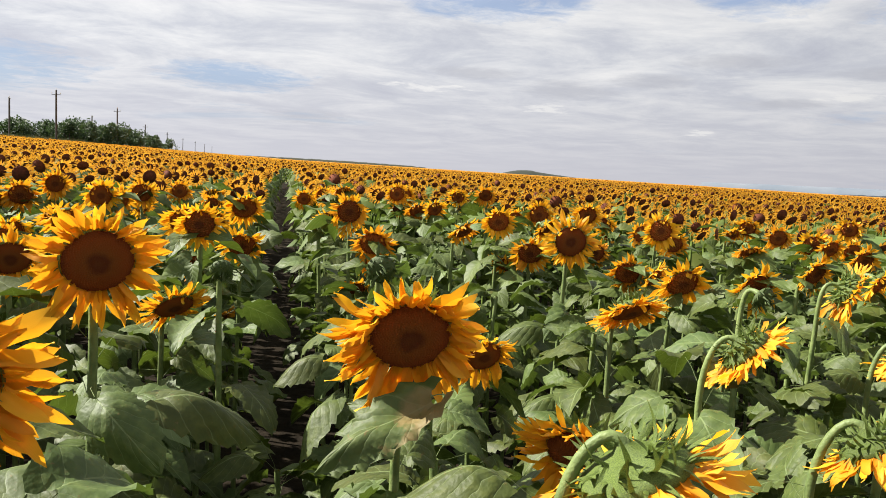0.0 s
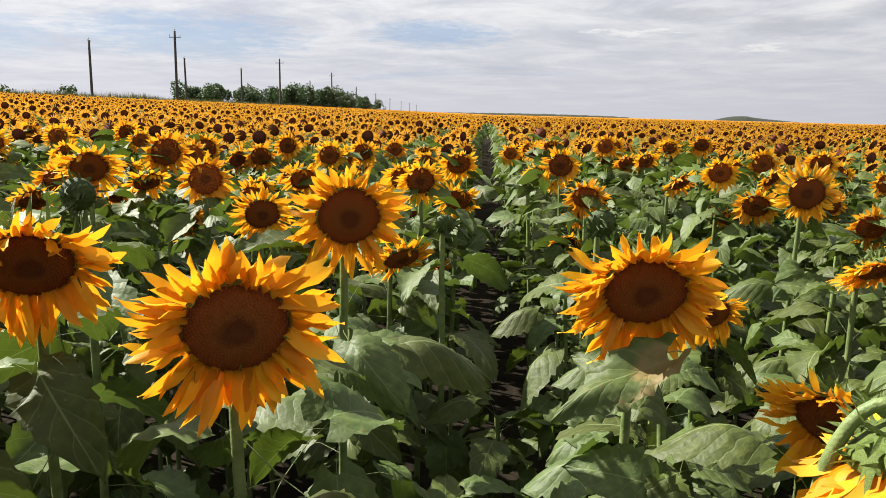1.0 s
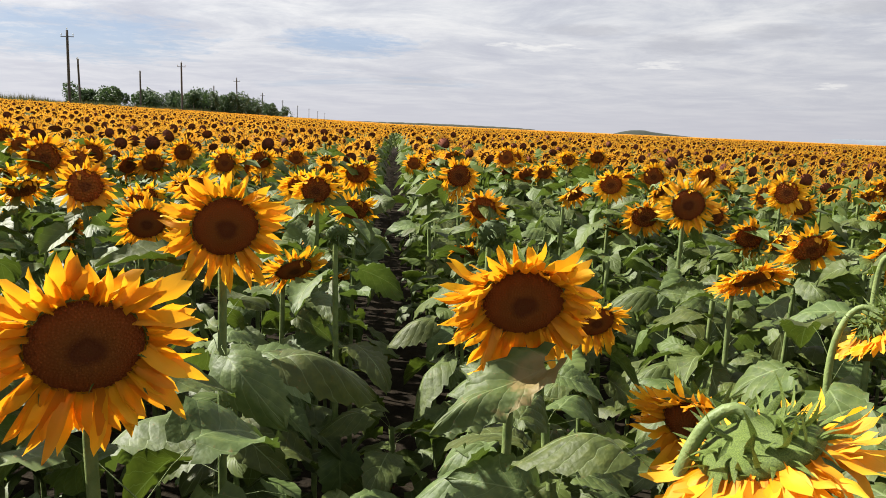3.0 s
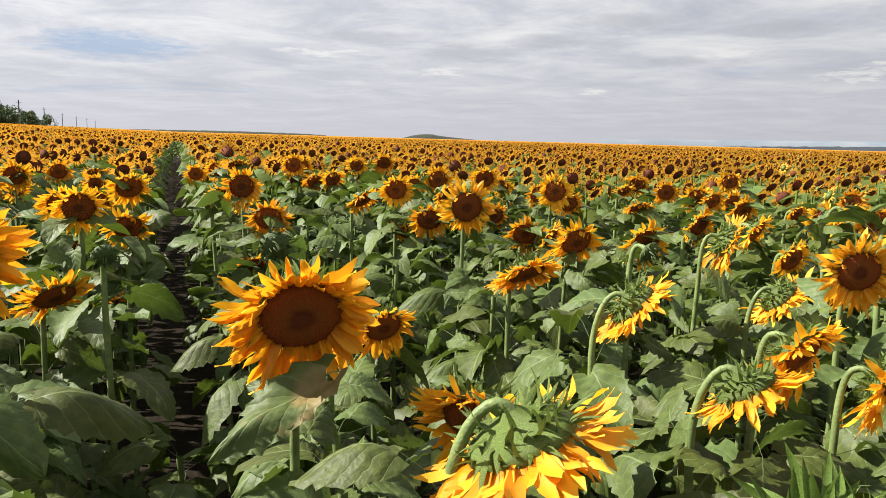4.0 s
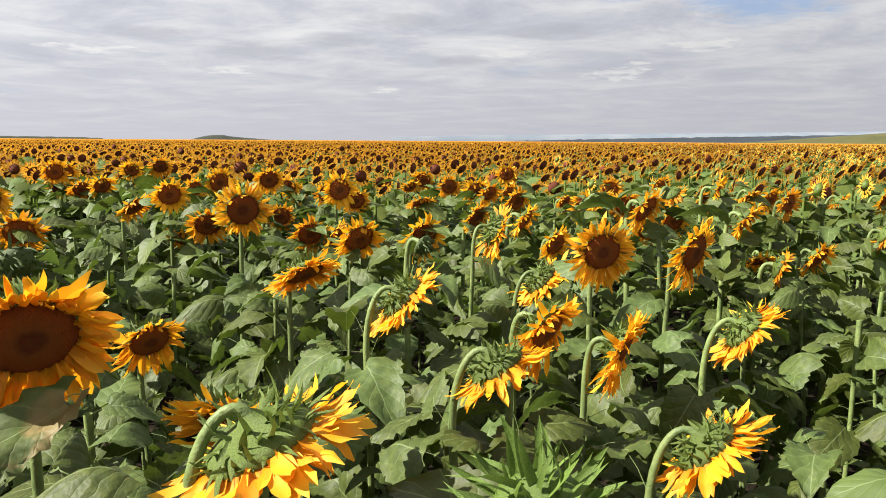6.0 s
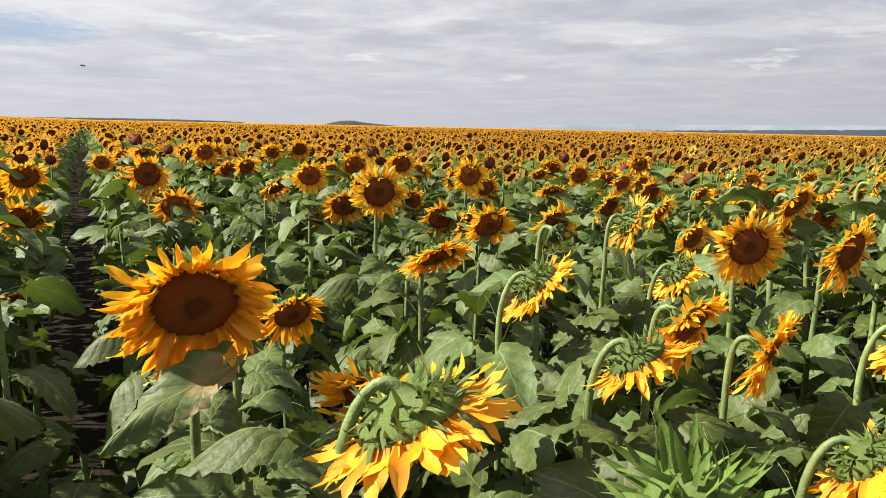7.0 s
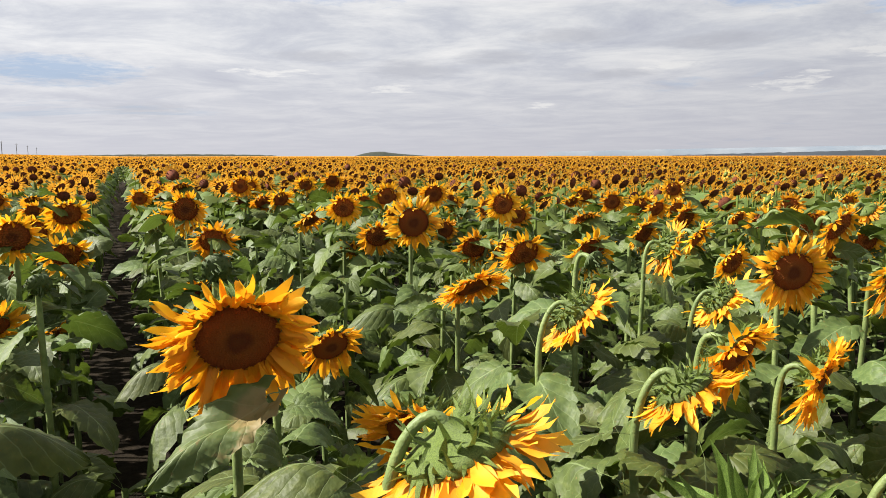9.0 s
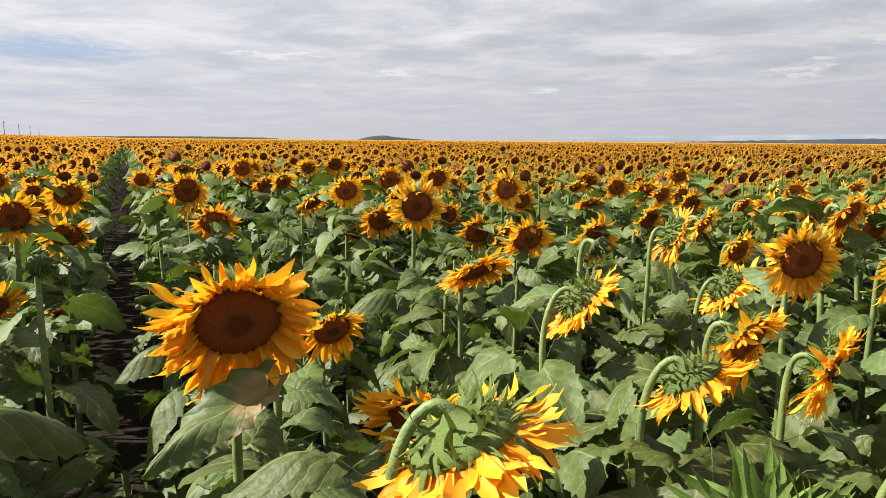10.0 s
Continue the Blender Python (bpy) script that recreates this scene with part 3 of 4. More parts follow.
def bud_core(mat):
    b = Build()
    prof = [(0.0, 0.42), (0.35, 0.40), (0.7, 0.26), (0.98, 0.02), (1.0, -0.25), (0.6, -0.5), (0.2, -0.62)]
    b.grid(7, 17, lambda i, j: ((prof[i][0] * math.cos(math.pi * j / 8), prof[i][0] * math.sin(math.pi * j / 8), prof[i][1]), (0.5, 0.5)))
    return b.mesh("bud", [mat])


def one_bract(width, curl, mat):
    b = Build()
    bract_into(b, Matrix.Identity(4), 1.0, width, curl)
    return b.mesh("bract", [mat])


BUDS = {m.name: (bud_core(m), [one_bract(w, c, m) for w, c in ((0.42, 0.35), (0.34, -0.3), (0.38, 0.1), (0.30, 0.75), (0.36, -0.7))]) for m in (BUD_GREEN, BUD_SHADED)}


def bracts_on(bud, shapes, n, out, r, thin=1.0):
    """Pointed bracts in a spiral round a bud."""
    for q in range(n):
        s = q / n
        rad = 1.02 * (1.0 - 0.88 * s * s)
        ln = r.uniform(0.6, 1.05) * out
        m = Matrix.Rotation(q * 2.399963, 4, "Z") @ Matrix.Translation((0, rad, -0.35 + 0.78 * s)) @ Matrix.Rotation(radians(r.uniform(5, 60) * thin + 50 * s), 4, "X") @ Matrix.Rotation(r.gauss(0, 0.4), 4, "Y") @ Matrix.Rotation(r.gauss(0, 0.3), 4, "Z") @ Matrix.Diagonal((ln * thin, ln, ln, 1))
        part("bract", r.choice(shapes), bud, m)


def bud_plant(x, y, z, rad, phi, tau, bracts=40, out=0.8, leaves=10, thin=1.0, mat=BUD_SHADED, label="unopened green sunflower bud wrapped in pointed bracts, backlit shade in its colour"):
    r = random.Random(4000 + len(hero_spots))
    turn = head_turn(phi, tau)
    nrm = turn.to_3x3() @ Vector((0, 0, 1))
    c = Vector((x, y, z))
    bx, by = x - nrm.x * 0.08, y - nrm.y * 0.08
    base = Vector((bx, by, ground_z(bx, by) - 0.02))
    hero_spots.append((bx, by))
    root = tagged(new("sunflower"), label, "sunflower", "sunflowers near the path")
    root.location = base
    pts = [p - base for p in stem_path(base, c - nrm * rad * 0.55, nrm, r.uniform(0, 6))]
    part("stem", stem_mesh(pts, 0.010, 9), root)
    core, shapes = BUDS[mat.name]
    bud = part("bud", core, root, Matrix.Translation(c - base) @ turn @ Matrix.Diagonal((rad, rad, rad, 1)))
    bracts_on(bud, shapes, bracts, out, r, thin)
    add_leaves(root, pts, leaves, HERO_LEAVES, r, 0.16)
    return root


# ---- sunflowers near the camera ----
front = hero(-0.179, 1.167, 1.540, 0.062, 23, 18, leaves=6, low=0.5, petals=104, flop=0.0, seed=331)
hero(-0.136, 1.673, 1.608, 0.057, 18, 18, leaves=14, low=0.5, petals=80, flop=0.0)
hero(-0.607, 1.436, 1.552, 0.066, 27, 31, leaves=7, low=0.68, petals=94, flop=0.12)
hero(-0.719, 1.151, 1.548, 0.060, 43, 29, leaves=7, low=0.68, petals=84, flop=0.12)
hero(-2.060, 2.475, 1.526, 0.058, 44, 25, fine=False)
hero(-0.663, 2.847, 1.444, 0.058, 22, 25, petals=56)
hero(-1.072, 3.226, 1.338, 0.058, 97, 25, fine=False)
hero(-1.194, 2.699, 1.608, 0.058, 29, 32, petals=56)
hero(-1.582, 3.005, 1.458, 0.058, 42, 50, fine=False)
hero(-2.446, 3.955, 1.498, 0.056, 40, 15, fine=False)
hero(-1.367, 3.684, 1.606, 0.066, 36, 15, fine=False)
hero(-1.643, 4.890, 1.562, 0.062, 26, 15, fine=False)
hero(-1.408, 5.259, 1.498, 0.066, 17, 25, fine=False)
hero(-1.458, 6.130, 1.534, 0.064, 15, 15, fine=False)
hero(-0.771, 4.468, 1.559, 0.055, 17, 15, fine=False)
hero(-0.700, 5.181, 1.543, 0.058, 9, 20, fine=False)
hero(-0.648, 6.443, 1.504, 0.058, 7, 20, fine=False)
hero(-0.725, 3.684, 1.493, 0.058, 24, 35, fine=False)
hero(-2.760, 6.119, 1.619, 0.058, 26, 20, fine=False)
hero(-4.230, 5.622, 1.580, 0.058, 39, 20, fine=False)
hero(-1.497, 2.239, 1.487, 0.058, 40, 30, petals=56)
hero(-2.055, 3.238, 1.310, 0.058, 56, 60, fine=False)
hero(-1.875, 4.573, 1.381, 0.058, 55, 45, fine=False)
hero(-2.838, 5.303, 1.609, 0.058, 31, 15, fine=False)
hero(-3.726, 6.379, 1.599, 0.058, 32, 20, fine=False)
hero(-0.221, 4.645, 1.428, 0.058, 4, 20, fine=False)
hero(-0.007, 3.591, 1.421, 0.058, 7, 35, flop=0.2, fine=False)
hero(-0.023, 4.031, 1.553, 0.058, 12, 30, fine=False)
hero(-0.262, 4.193, 1.254, 0.058, 5, 30, fine=False)
hero(-0.157, 2.709, 1.325, 0.058, 31, 48, petals=56)
hero(-0.148, 4.163, 0.976, 0.058, 54, 50, fine=False)
hero(0.474, 3.955, 1.559, 0.057, -6, 15, fine=False)
hero(0.557, 3.613, 1.443, 0.058, -8, 30, fine=False)
hero(0.626, 4.339, 1.265, 0.058, -7, 45, fine=False)
hero(0.564, 4.303, 1.115, 0.058, -7, 45, fine=False)
spent = hero(0.378, 1.502, 1.519, 0.066, -1, 26, leaves=9, low=0.3, top=-0.14, petals=112, flop=0.05, seed=213)
hero(0.705, 2.214, 1.298, 0.049, 6, 30, petals=56)
hero(1.233, 2.967, 1.543, 0.058, -12, 10, petals=56)
hero(2.105, 4.710, 1.308, 0.058, -13, 15, fine=False)
hero(1.321, 3.684, 1.411, 0.058, -17, 30, fine=False)
hero(1.278, 3.950, 1.319, 0.058, -46, 50, fine=False)
hero(1.194, 3.823, 1.547, 0.051, -15, 20, fine=False)
hero(1.904, 5.256, 1.504, 0.066, -13, 15, fine=False)
hero(2.062, 4.779, 1.541, 0.058, -12, 20, fine=False)
hero(1.151, 4.345, 1.453, 0.058, 28, 45, fine=False)
hero(2.658, 5.734, 1.365, 0.058, -14, 20, fine=False)
hero(1.249, 2.463, 1.375, 0.062, 12, 54, hang=0.6, petals=80)
hero(1.786, 3.087, 1.374, 0.066, -4, 32, cup=5, fine=False)
hero(1.223, 1.820, 1.411, 0.056, 66, 44, hang=0.6, petals=84)
hero(2.041, 2.465, 1.455, 0.058, 67, 25, petals=56)
hero(3.464, 3.378, 1.393, 0.066, -66, 20, fine=False)
hero(3.605, 3.196, 1.407, 0.060, -39, 22, fine=False)
hero(3.402, 4.356, 1.430, 0.066, -33, 22, fine=False)
hero(2.169, 4.015, 1.517, 0.060, -12, 8, fine=False)
hero(3.565, 4.919, 1.427, 0.058, -26, 20, fine=False)
hero(4.130, 6.119, 1.135, 0.058, -34, 30, fine=False)
hero(3.522, 5.222, 1.465, 0.058, -34, 20, fine=False)
hero(4.260, 5.065, 1.496, 0.058, -40, 20, fine=False)
hero(4.632, 4.258, 1.399, 0.058, -38, 10, fine=False)
hero(1.925, 2.077, 1.336, 0.056, 61, 44, hang=0.6, petals=78)
hero(1.872, 1.768, 1.477, 0.054, -24, 12, petals=80)
hero(2.423, 1.855, 1.412, 0.066, 6, 15, petals=56)
hero(1.113, 1.313, 1.385, 0.050, 49, 58, hang=1.0, petals=78, seed=402)
hero(1.269, 1.350, 1.427, 0.050, 16, 30, petals=88)
hero(1.549, 1.394, 1.331, 0.052, 30, 22, petals=96)
hero(1.892, 1.310, 1.336, 0.052, 46, 40, hang=0.6, petals=78)
hero(3.525, 2.292, 1.212, 0.058, -29, 65, fine=False)
hero(3.998, 2.516, 1.026, 0.058, 21, 20, fine=False)
hero(3.579, 2.038, 1.255, 0.058, -2, 35, fine=False)
hero(1.313, 1.000, 1.289, 0.052, 40, 48, hang=0.7, petals=80)
hero(0.553, 1.039, 1.474, 0.060, 67, 66, leaves=9, hang=0.55, petals=84)
hero(0.639, 1.373, 1.359, 0.060, -42, 34, leaves=8, petals=84)
hero(4.819, 3.228, 1.304, 0.058, 3, 25, fine=False)
hero(4.981, 3.632, 1.157, 0.058, -5, 40, fine=False)
hero(5.153, 4.207, 1.404, 0.058, -11, 25, fine=False)
hero(4.985, 3.140, 1.378, 0.058, -9, 25, fine=False)
hero(6.282, 3.509, 1.379, 0.058, -22, 25, fine=False)
hero(1.938, 7.952, 1.506, 0.058, -12, 20, fine=False)
hero(1.025, 6.140, 1.570, 0.058, -2, 15, fine=False)
hero(1.172, 6.027, 1.449, 0.058, 1, 35, fine=False)
hero(-2.958, 5.560, 1.606, 0.058, 30, 20, fine=False)
hero(-2.489, 5.592, 1.633, 0.058, 26, 20, fine=False)
hero(-1.775, 3.300, 1.418, 0.058, 37, 35, fine=False)
hero(-1.299, 3.342, 1.501, 0.058, 45, 50, fine=False)
hero(1.115, 6.332, 1.559, 0.058, -9, 20, fine=False)
hero(1.726, 7.028, 1.529, 0.058, -13, 20, fine=False)
hero(0.577, 6.293, 1.516, 0.058, -4, 20, fine=False)
hero(0.488, 6.951, 1.497, 0.058, -3, 20, fine=False)
hero(0.320, 6.934, 1.460, 0.058, -2, 25, fine=False)
bud_plant(-0.010, 2.62, 1.455, 0.034, 10, 25, 40, 0.85)
bud_plant(-0.79, 1.91, 1.610, 0.038, 20, 8, 44, 0.85)
bud_plant(0.443, 2.40, 1.500, 0.042, 0, 15, 40, 0.85)
bud_plant(1.62, 2.33, 1.45, 0.036, 20, 30, 40, 0.85)
bud_plant(0.76, 0.815, 1.435, 0.050, -50, -55, 70, 1.3, 12, 0.62, BUD_GREEN, "broad green sunflower bud with long twisted bracts")
for turn, tilt, roll, size in ((66, 4, -16, 0.20), (-38, 14, 18, 0.15), (118, -38, 0, 0.15), (-112, -38, 6, 0.16), (178, -45, 0, 0.14)):
    stem_leaf(front, (-0.157, 1.268, 1.294), turn, tilt, size, roll)
dry_leaf(spent, (0.445, 1.490, 1.425), 106, -19, 0.215, -20)


# ---- sunflowers of the middle distance: some plants, copied along the rows ----
def mid_plant(seed, height, phi, tau, rad, leaves):
    r = random.Random(seed)
    turn = head_turn(phi, tau)
    nrm = turn.to_3x3() @ Vector((0, 0, 1))
    c = Vector((nrm.x * 0.12, nrm.y * 0.12, height))
    root = tagged(new("sunflower"), "yellow sunflower with a dark brown disc among broad leaves", "sunflower", "sunflowers in the rows")
    pts = stem_path(Vector((0, 0, -0.15)), c - nrm * rad * 0.66, nrm, r.uniform(0, 6))
    part("stem", stem_mesh(pts, 0.012, 6), root)
    head = part("flower_head", MID_BACK, root, Matrix.Translation(c) @ turn @ Matrix.Diagonal((rad, rad, rad, 1)))
    part("disc", MID_DISC, head, None, "dark brown seed disc")
    tagged(part("petal_ring", r.choice(MID_RAYS), head, Matrix.Rotation(r.uniform(-0.4, 0.4), 4, "Z"), "ring of yellow petals"), kind="stuff")
    tagged(part("calyx", MID_BRACTS, head, Matrix.Rotation(r.uniform(0, 6), 4, "Z"), "pointed green bracts"), kind="stuff")
    add_leaves(root, pts, leaves, MID_LEAVES, r, 0.15, 0.48)
    add_small_leaves(root, pts, 16, r, 0.105, 0.22, 0.52)
    return root


def leafy_plant(seed, height, leaves=15):
    """A lower plant, all leaves."""
    r = random.Random(seed)
    root = tagged(new("sunflower"), "low sunflower plant with broad green leaves, not yet flowering", "sunflower", "sunflowers near the path")
    pts = [Vector((0.012 * math.sin(k * 0.9 + seed), 0.012 * math.cos(k * 0.7), -0.1 + (height + 0.1) * k / 9)) for k in range(10)]
    part("stem", stem_mesh(pts, 0.010, 7), root)
    add_leaves(root, pts, leaves, HERO_LEAVES, r, 0.145, 0.3, (height + 0.1) * 0.33)
    add_small_leaves(root, pts, 14, r, 0.10, 0.5, 0.98)
    return root


ROW0, ROW_STEP, PLANT_STEP = 0.13, 0.70, 0.25


def near_hero(x, y, d):
    return any((x - a) ** 2 + (y - b) ** 2 < d * d for a, b in hero_spots)


def plant_mid():
    r = random.Random(5)
    variants = []
    for k in range(12):
        variants.append(mid_plant(2000 + k, 1.50 + r.uniform(-0.05, 0.05), 0, (8, 14, 18, 20, 24, 28, 30, 34, 18, 24, 46, 60)[k], r.uniform(0.05, 0.062), 10))
    sparse = [mid_plant(2050 + k, 1.50, 0, 16 + 12 * k, 0.056, 7) for k in range(2)]
    low = [leafy_plant(2100 + k, 1.16 + 0.04 * k) for k in range(4)]
    used = set()
    for k in range(-16, 17):
        x0 = ROW0 + ROW_STEP * (k + 0.5)
        y = -5.0
        while y < 9.5:
            y += PLANT_STEP + r.uniform(-0.05, 0.06)
            x, yy = x0 + r.gauss(0, 0.05), y
            dx, dy = x - 0.2, yy - 0.33
            d, az = math.hypot(dx, dy), math.degrees(math.atan2(dx, dy))
            ahead = -58 < az < 82
            if k in (-1, 0):
                x += 0.03 if k == 0 else -0.03
            if d < 0.62 or d > NEAR_END or (not ahead and d > 2.2):
                continue
            if not ahead and d < 0.9:
                continue
            if ahead and d < 2.9:
                if near_hero(x, yy, 0.14) or (d < 0.95 and abs(az - 10) < 60):
                    continue
                if (-0.1 < x < 0.42 and d < 2.4) or r.random() < (0.85 if x < -0.1 and d < 2.1 else 0.2):
                    continue
                v, dz = r.choice(low), r.uniform(-0.12, 0.02)
                spin = r.uniform(0, 360)
            else:
                if near_hero(x, yy, 0.2):
                    continue
                if ahead and d < 6.0 and r.random() < 0.32:
                    v, dz, spin = r.choice(low), r.uniform(-0.05, 0.12), r.uniform(0, 360)
                else:
                    v, dz, spin = r.choice((variants[6:] if az > 18 and r.random() < 0.5 else variants) if ahead else sparse), r.gauss(-0.03, 0.05), r.gauss(12 - 0.45 * min(az, 25) + 0.3 * max(az - 25, 0), 21)
            m = pose(x, yy, ground_z(x, yy) + dz, r.uniform(-3, 3), r.uniform(-3, 3), spin)
            if v not in used:
                used.add(v)
                v.matrix_basis = m
            else:
                copy_thing(v, m)
    # stunted plants in the gap between the rows
    for k, (x, yy, h) in enumerate(((-0.02, 1.22, 0.82), (0.10, 1.62, 0.78), (0.03, 2.05, 0.80), (0.16, 2.60, 0.84))):
        leafy_plant(2150 + k, h, 12).matrix_basis = pose(x, yy, ground_z(x, yy), 0, 0, 70 * k)
    # unseen taller plants, added beside and behind the camera to shade the near leaves
    for k in range(14):
        a, dd = radians(-62 - 118 * (k / 13) + r.uniform(-3, 3)), r.uniform(0.75, 1.5)
        x, yy = 0.2 + dd * math.sin(a), 0.33 + dd * math.cos(a)
        copy_thing(r.choice(variants), pose(x, yy, ground_z(x, yy) + 0.13, 0, 0, r.uniform(-30, 60)))
    for v in variants + sparse + low:
        if v not in used:
            v.matrix_basis = pose(0.3, -3.0 - 0.3 * (variants + sparse + low).index(v), 0)


NEAR_END = 5.9


# ---- the rest of the field, joined ----
def template(petals, sides, leaves, leaf_rows, stem, seed, flower=1.0):
    """Triangles of one plant: head part (turned by its facing) and body part (upright)."""
    r = random.Random(seed)
    hv, hf, hs = [], [], []
    o = 0
    hv.append((0, 0, 0.07))
    for k in range(sides):
        a = 2 * math.pi * k / sides
        hv.append((0.97 * math.cos(a), 0.97 * math.sin(a), 0.02))
    for k in range(sides):
        hf.append((0, 1 + k, 1 + (k + 1) % sides))
        hs.append(0)
    o = len(hv)
    hv.append((0, 0, -0.5))
    for k in range(sides):
        hf.append((o, 1 + (k + 1) % sides, 1 + k))
        hs.append(2)
    for k in range(petals):
        a = 2 * math.pi * k / petals + r.uniform(-0.12, 0.12)
        w = 3.1 / petals
        ln = r.uniform(1.65, 2.0) * flower
        z = r.uniform(-0.25, 0.35)
        o = len(hv)
        for rr, da, zz in ((0.88, -w * 0.8, 0.0), (0.88, w * 0.8, 0.0), (0.55 * ln + 0.3, w * 0.66, z * 0.4), (ln, 0, z), (0.55 * ln + 0.3, -w * 0.66, z * 0.4)):
            hv.append((rr * math.cos(a + da), rr * math.sin(a + da), zz))
        for t in ((0, 1, 2), (0, 2, 4), (4, 2, 3)):
            hf.append(tuple(o + q for q in t))
            hs.append(1)
    bv, bf, bs = [], [], []
    turn = r.uniform(0, 6)
    for k in range(leaves):
        turn += 2.4 + r.uniform(-0.3, 0.3)
        h = -0.62 + 0.50 * (k / max(leaves - 1, 1))
        c, s = math.cos(turn), math.sin(turn)
        ln, wd = r.uniform(0.14, 0.21), r.uniform(0.07, 0.105)
        tilt, drop = r.uniform(-0.4, 0.4), r.uniform(0.03, 0.17)
        o = len(bv)
        pts = [(0.06, 0, 0.02), (0.06 + ln * 0.35, wd, 0.0 + tilt * wd), (0.06 + ln * 0.4, 0, 0.03), (0.06 + ln * 0.35, -wd, 0.0 - tilt * wd), (0.06 + ln, 0, -drop)]
        for u, w2, z in pts:
            bv.append((u * c - w2 * s, u * s + w2 * c, h + z))
        for t in ((0, 2, 1), (0, 3, 2), (1, 2, 4), (2, 3, 4)):
            bf.append(tuple(o + q for q in t))
            bs.append(3)
    if stem:
        o = len(bv)
        for z in (-1.5, -0.05):
            for k in range(3):
                bv.append((0.012 * math.cos(2.1 * k), 0.012 * math.sin(2.1 * k), z))
        for k in range(3):
            a, b2 = o + k, o + (k + 1) % 3
            bf += [(a, b2, b2 + 3), (a, b2 + 3, a + 3)]
            bs += [2, 2]
    A = lambda q, w: np.array(q, float).reshape(-1, w)
    return A(hv, 3), A(hf, 3).astype(int), A(hs, 1).astype(int).ravel(), A(bv, 3), A(bf, 3).astype(int), A(bs, 1).astype(int).ravel()


def crowd(name, places, temps, label, seed):
    """Joins plants at the places (x, y, head height, phi, tau, radius) into one mesh."""
    rs = np.random.RandomState(seed)
    which = rs.randint(0, len(temps), len(places))
    V, F, S = [], [], []
    off = 0
    for t, (hv, hf, hs, bv, bf, bs) in enumerate(temps):
        P = places[which == t]
        n = len(P)
        if not n:
            continue
        ph, ta, rl = np.radians(P[:, 3]), np.radians(P[:, 4]), rs.uniform(0, 6.28, n)
        nrm = np.stack([np.sin(ph) * np.cos(ta), -np.cos(ph) * np.cos(ta), -np.sin(ta)], 1)
        x = np.stack([np.cos(ph), np.sin(ph), 0 * ph], 1)
        y = np.cross(nrm, x)
        cx, sx = np.cos(rl)[:, None], np.sin(rl)[:, None]
        x, y = x * cx + y * sx, y * cx - x * sx
        head = P[:, None, :3] + P[:, 5][:, None, None] * (hv[None, :, 0:1] * x[:, None] + hv[None, :, 1:2] * y[:, None] + hv[None, :, 2:3] * nrm[:, None])
        V.append(head.reshape(-1, 3))
        F.append((hf[None] + off + (np.arange(n) * len(hv))[:, None, None]).reshape(-1, 3))
        S.append(np.tile(hs, n))
        off += n * len(hv)
        if len(bv):
            spin = rs.uniform(0, 6.28, n)
            c, s = np.cos(spin)[:, None], np.sin(spin)[:, None]
            grow = rs.uniform(0.85, 1.2, n)[:, None]
            body = np.stack([bv[None, :, 0] * c - bv[None, :, 1] * s, bv[None, :, 0] * s + bv[None, :, 1] * c, np.broadcast_to(bv[None, :, 2], (n, len(bv)))], 2)
            grow = np.where((np.abs(P[:, 0] - ROW0) < 0.62)[:, None], 0.85 * grow, grow)
            body[:, :, :2] *= grow[:, :, None]
            body += (P[:, :3] - nrm * np.array([0.1, 0.1, 0.0]))[:, None]
            V.append(body.reshape(-1, 3))
            F.append((bf[None] + off + (np.arange(n) * len(bv))[:, None, None]).reshape(-1, 3))
            S.append(np.tile(bs, n))
            off += n * len(bv)
    V, F, S = np.concatenate(V), np.concatenate(F), np.concatenate(S)
    me = bpy.data.meshes.new(name)
    me.vertices.add(len(V))
    me.vertices.foreach_set("co", V.astype(np.float32).ravel())
    me.loops.add(len(F) * 3)
    me.loops.foreach_set("vertex_index", F.astype(np.int32).ravel())
    me.polygons.add(len(F))
    me.polygons.foreach_set("loop_start", np.arange(0, len(F) * 3, 3, dtype=np.int32))
    me.polygons.foreach_set("material_index", S.astype(np.int32))
    for m in (DISC_FAR, PETAL_ISLE_FAR, BRACT, LEAF_ISLE_LIT):
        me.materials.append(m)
    me.update(calc_edges=True)
    return tagged(new(name, me), label, "sunflowers", kind="stuff")


DISC_FAR = plain("disc_far", [(0.3, (0.060, 0.013, 0.005)), (0.7, (0.14, 0.034, 0.010))], 60.0, 0.9, 0.5, island=True)


def far_petal():
    m = Mat("petal_far_off", 0.55, 0.3)
    r = m.rand(True)
    c = m.ramp(r, [(0.0, (0.58, 0.235, 0.018)), (0.5, (0.74, 0.34, 0.028)), (1.0, (0.84, 0.45, 0.055))])
    m.color(c)
    m.thin(c, 0.28)
    return m.m


PETAL_ISLE_FAR = far_petal()


def ground_arr(x, y):
    return -0.022 * x + 0.011 * (np.sqrt(x * x + 9.0) - 3.0) + 0.005 * np.clip(-8.0 - x, 0.0, 52.0)


